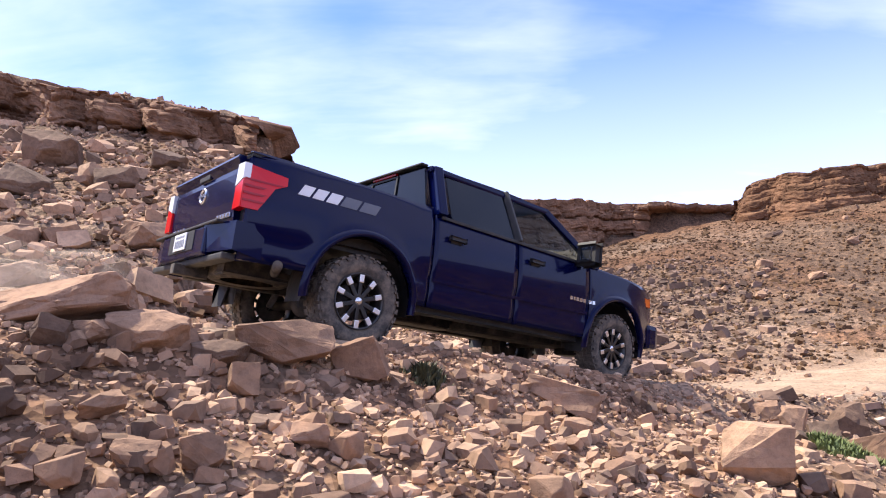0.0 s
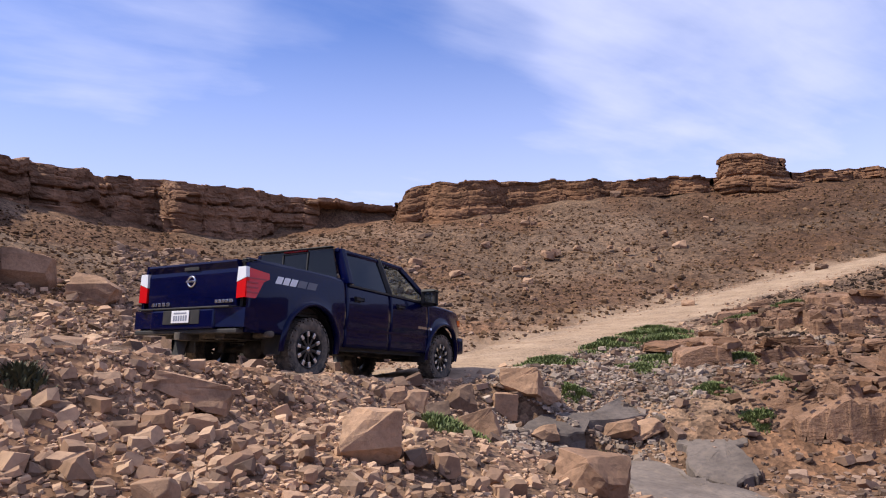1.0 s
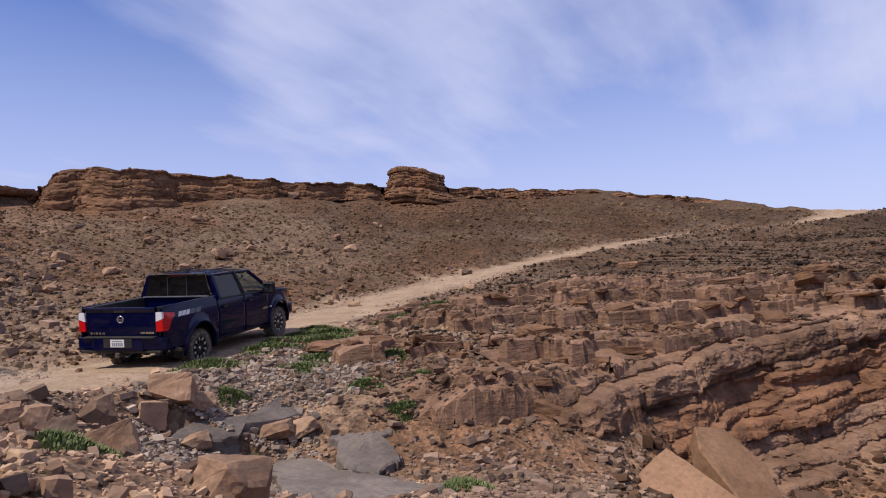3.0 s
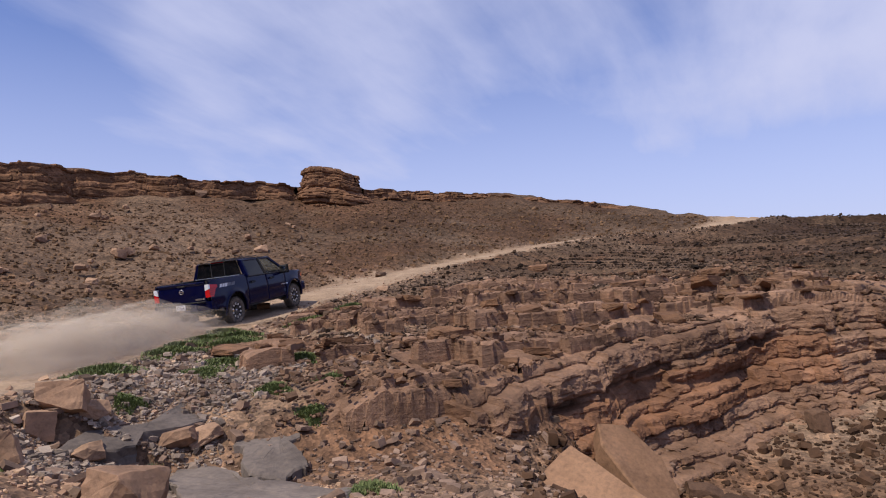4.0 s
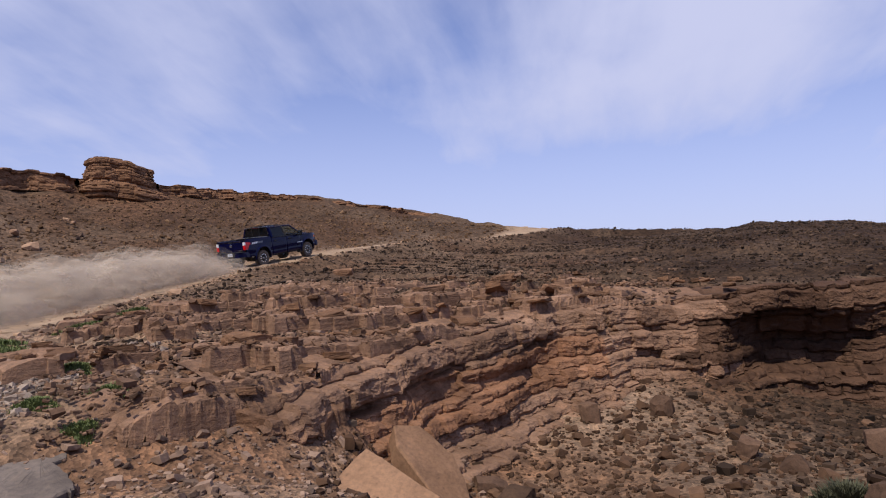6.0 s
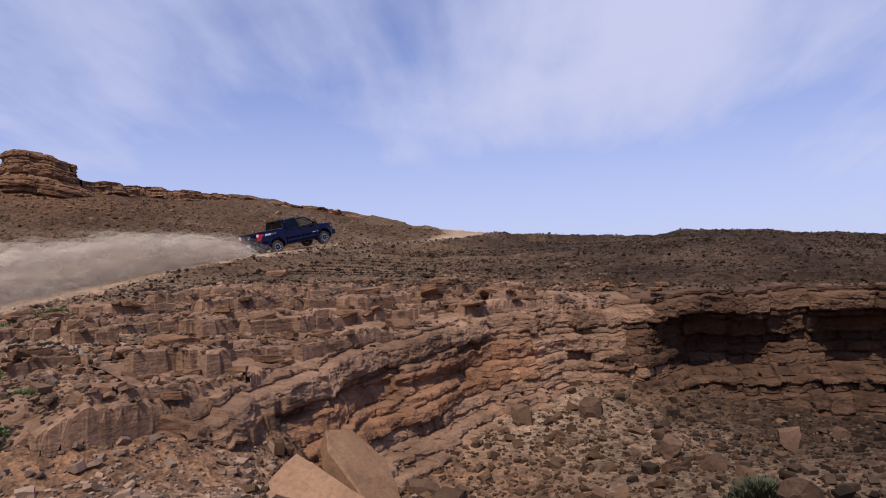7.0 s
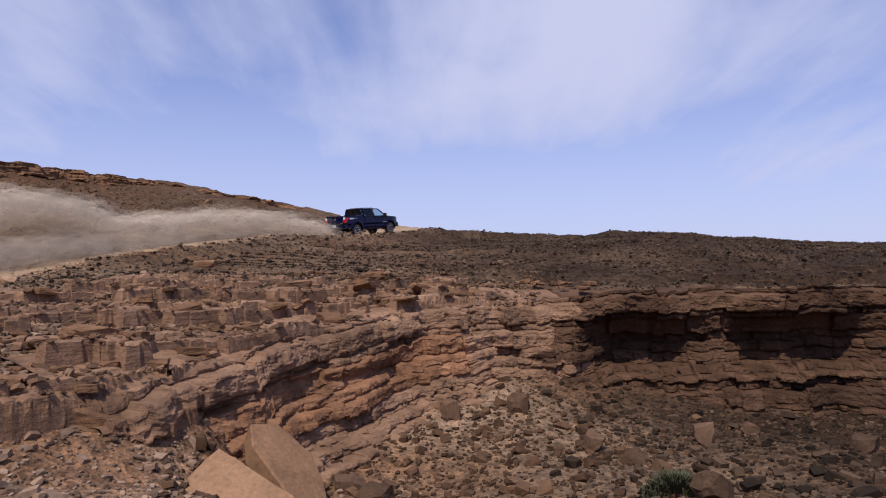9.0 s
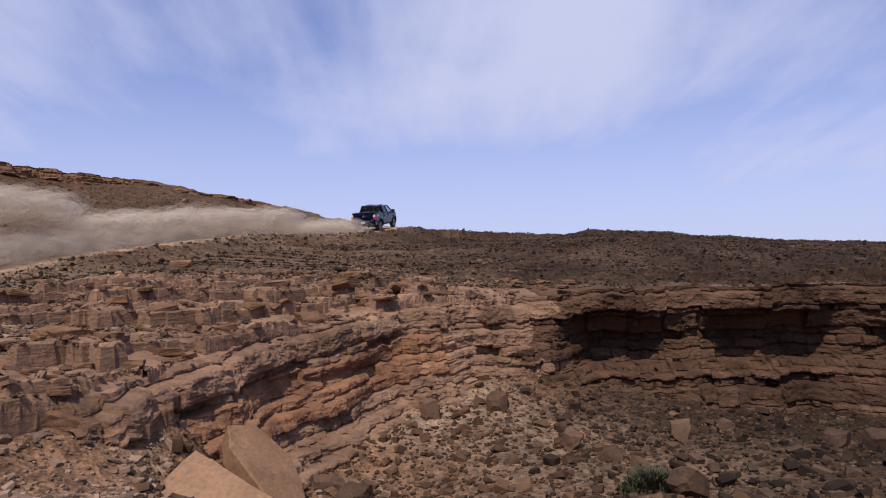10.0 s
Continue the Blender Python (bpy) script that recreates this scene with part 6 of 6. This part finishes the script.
    bmesh.ops.transform(sw, matrix=pose(0.98, 0.40, 1.22, 0, 0, 90) @ pose(0, 0, 0, 25), verts=sw.verts[:])
    part("steering_wheel", sw, M_black, truck)


truck = tagged(new("pickup_truck"), "dark blue crew cab pickup truck on a dusty track", "pickup truck")
build_truck()
WHEELS = [build_wheel(x, s) for x in (-HUB, HUB) for s in (-1, 1)]


# ---- dust ----
def dust_material(name, density, colour):
    """Thin drifting dust: a lit veil with ragged holes."""
    m, nt, b = material(name, 1.0)
    nt.nodes.remove(b)
    where = add(nt, "ShaderNodeTexCoord").outputs["Object"]
    rnd = nt.nodes.new("ShaderNodeObjectInfo").outputs["Random"]
    sh = add(nt, "ShaderNodeTexNoise", Scale=0.75, Detail=3.0, Roughness=0.5)
    sh.noise_dimensions = "4D"
    nt.links.new(where, sh.inputs["Vector"])
    k = nt.nodes.new("ShaderNodeMath")
    k.operation = "MULTIPLY"
    k.inputs[1].default_value = 20.0
    nt.links.new(rnd, k.inputs[0])
    nt.links.new(k.outputs[0], sh.inputs["W"])
    a = ramp(nt, sh.outputs[0], (0.3, (0, 0, 0)), (0.7, (density, density, density)))
    df, tl, clear = nt.nodes.new("ShaderNodeBsdfDiffuse"), nt.nodes.new("ShaderNodeBsdfTranslucent"), nt.nodes.new("ShaderNodeBsdfTransparent")
    for q in (df, tl):
        q.inputs[0].default_value = (*colour, 1)
    both, mx = nt.nodes.new("ShaderNodeMixShader"), nt.nodes.new("ShaderNodeMixShader")
    both.inputs[0].default_value = 0.5
    nt.links.new(df.outputs[0], both.inputs[1])
    nt.links.new(tl.outputs[0], both.inputs[2])
    nt.links.new(a, mx.inputs[0])
    nt.links.new(clear.outputs[0], mx.inputs[1])
    nt.links.new(both.outputs[0], mx.inputs[2])
    nt.links.new(mx.outputs[0], nt.nodes["Material Output"].inputs[0])
    return m


scene.cycles.transparent_max_bounces = 96
M_dust = [dust_material("dust veil", a, (0.74, 0.65, 0.55)) for a in (0.08, 0.14, 0.24, 0.38, 0.55)]


def puff_mesh(seed, size, mat):
    bm = bmesh.new()
    bmesh.ops.create_icosphere(bm, subdivisions=4, radius=1.0)
    off = Vector(np.random.RandomState(seed).uniform(-40, 40, 3))
    for w in bm.verts:
        n = w.co.normalized()
        w.co = n * (1 + 0.34 * noise.noise(n * 1.5 + off) + 0.2 * noise.noise(n * 3.4 + off) + 0.08 * noise.noise(n * 8 + off))
        w.co.x, w.co.y, w.co.z = w.co.x * size[0], w.co.y * size[1], w.co.z * size[2]
    for q in bm.faces:
        q.smooth = True
    return mesh_of(bm, "dust", mat)


PUFFS = [[puff_mesh(500 + 10 * k + j, (2.2 * f, 1.7 * f, 0.95 * f), M_dust[j]) for j, f in enumerate((1.0, 0.86, 0.72, 0.58, 0.44))] for k in range(5)]
WISPS = [[puff_mesh(600 + 10 * k + j, (1.2 * f, 0.8 * f, 0.45 * f), M_dust[j]) for j, f in enumerate((1.0, 0.7))] for k in range(3)]


def truck_at(t):
    q = [float(np.interp(t, [r[0] for r in ROUTE], [r[i] for r in ROUTE])) for i in range(1, 7)]
    return q


def build_dust():
    out = []
    r = np.random.RandomState(91)
    times = list(np.arange(-0.2, 2.9, 0.35)) + list(np.arange(2.95, 9.9, 0.22))
    for i, te in enumerate(times):
        thin = te < 2.9
        x, y, z, h, p, _ = truck_at(max(te, 0.0))
        back = (3.7 if thin else 2.6) + (4.0 * -te if te < 0 else 0)
        x, y = x - back * math.cos(radians(h)), y - back * math.sin(radians(h))
        z = z - back * math.tan(radians(p)) * (0.8 if te < 2.3 else 1)
        puff = tagged(new("dust_puff"), "pale tan dust raised behind a moving truck", "dust", "dust plume")
        for j, me in enumerate((WISPS if thin else PUFFS)[i % (3 if thin else 5)]):
            q = new("dust_veil" if j == 0 else "dust_core", me)
            q.parent = puff
        ends = (x, y, z, h + r.normal(0, 12), te, thin, r.uniform(0.85, 1.2), r.choice([0, 180]), 1.0)
        out.append((puff, ends))
        if not thin:
            low = tagged(new("dust_puff"), "dense low dust lying along a track", "dust", "dust plume")
            for j, me in enumerate(PUFFS[(i + 2) % 5]):
                new("dust_veil" if j == 0 else "dust_core", me).parent = low
            out.append((low, (x, y, z - 0.1, h + r.normal(0, 10), te + 0.05, False, r.uniform(0.7, 1.0), r.choice([0, 180]), 0.3)))
    return out


DUST = build_dust()


# ---- what moves ----
def motions():
    truck_rows = [(t, pose(x, y, z, 0, 0, h) @ pose(0, 0, 0, 0, -p, 0) @ pose(0, 0, 0, r)) for t, x, y, z, h, p, r in ROUTE]
    walk(truck, truck_rows)
    gone, at_t = [0.0], [r[0] for r in ROUTE]
    for a, b in zip(ROUTE, ROUTE[1:]):
        gone.append(gone[-1] + math.dist(a[1:4], b[1:4]))
    ts = np.arange(0, 301) / 30.0
    run = np.interp(ts, at_t, gone)
    run = np.convolve(np.pad(run, 6, mode="reflect", reflect_type="odd"), np.ones(13) / 13, "valid")
    for wheel in WHEELS:
        x, y, z = wheel.matrix_basis.translation
        side = wheel["side"]
        rows = []
        for t, d in zip(ts, run):
            roll = math.degrees(d / TYRE)
            rows.append((t, pose(x, y, z, 0, 0, 0 if side < 0 else 180) @ pose(0, 0, 0, 0, roll if side < 0 else -roll, 0)))
        walk(wheel, rows)
    for puff, (x, y, z, h, te, thin, k, flip, loft) in DUST:
        late = min(1.0, max(0.12, (te - 2.9) / 2.6))
        deep = z - (0.9 if thin else 2.4)
        rise = (0.15, 0.35, 0.5) if thin else (0.05 + 0.15 * late, 0.95 * k * late * loft, 2.2 * k * late * loft)
        at = lambda t, up, drift: (t, pose(x - 0.25 * drift * loft, y + 0.55 * drift * loft, up, 0, 0, h + flip + 4 * drift))
        rows = [at(0.0, deep, 0)] if te > 0.12 else [at(0.0, z + rise[0], 0)]
        if te > 0.12:
            rows += [at(te - 0.1, deep, 0), at(te + 0.25, z + rise[0], 0.3)]
        for dt, up, drift in ((1.2, rise[1], 1.2), (3.5, rise[2], 2.6)):
            if 0.3 < te + dt < 9.9:
                rows.append(at(te + dt, z + up, drift))
        rows = [q for q in rows if q[0] < 9.95]
        last = rows[-1]
        rows.append((10.0, pose(0, 0, 0.03 * (10 - last[0]) + 0.01) @ last[1]))
        walk(puff, rows)


motions()
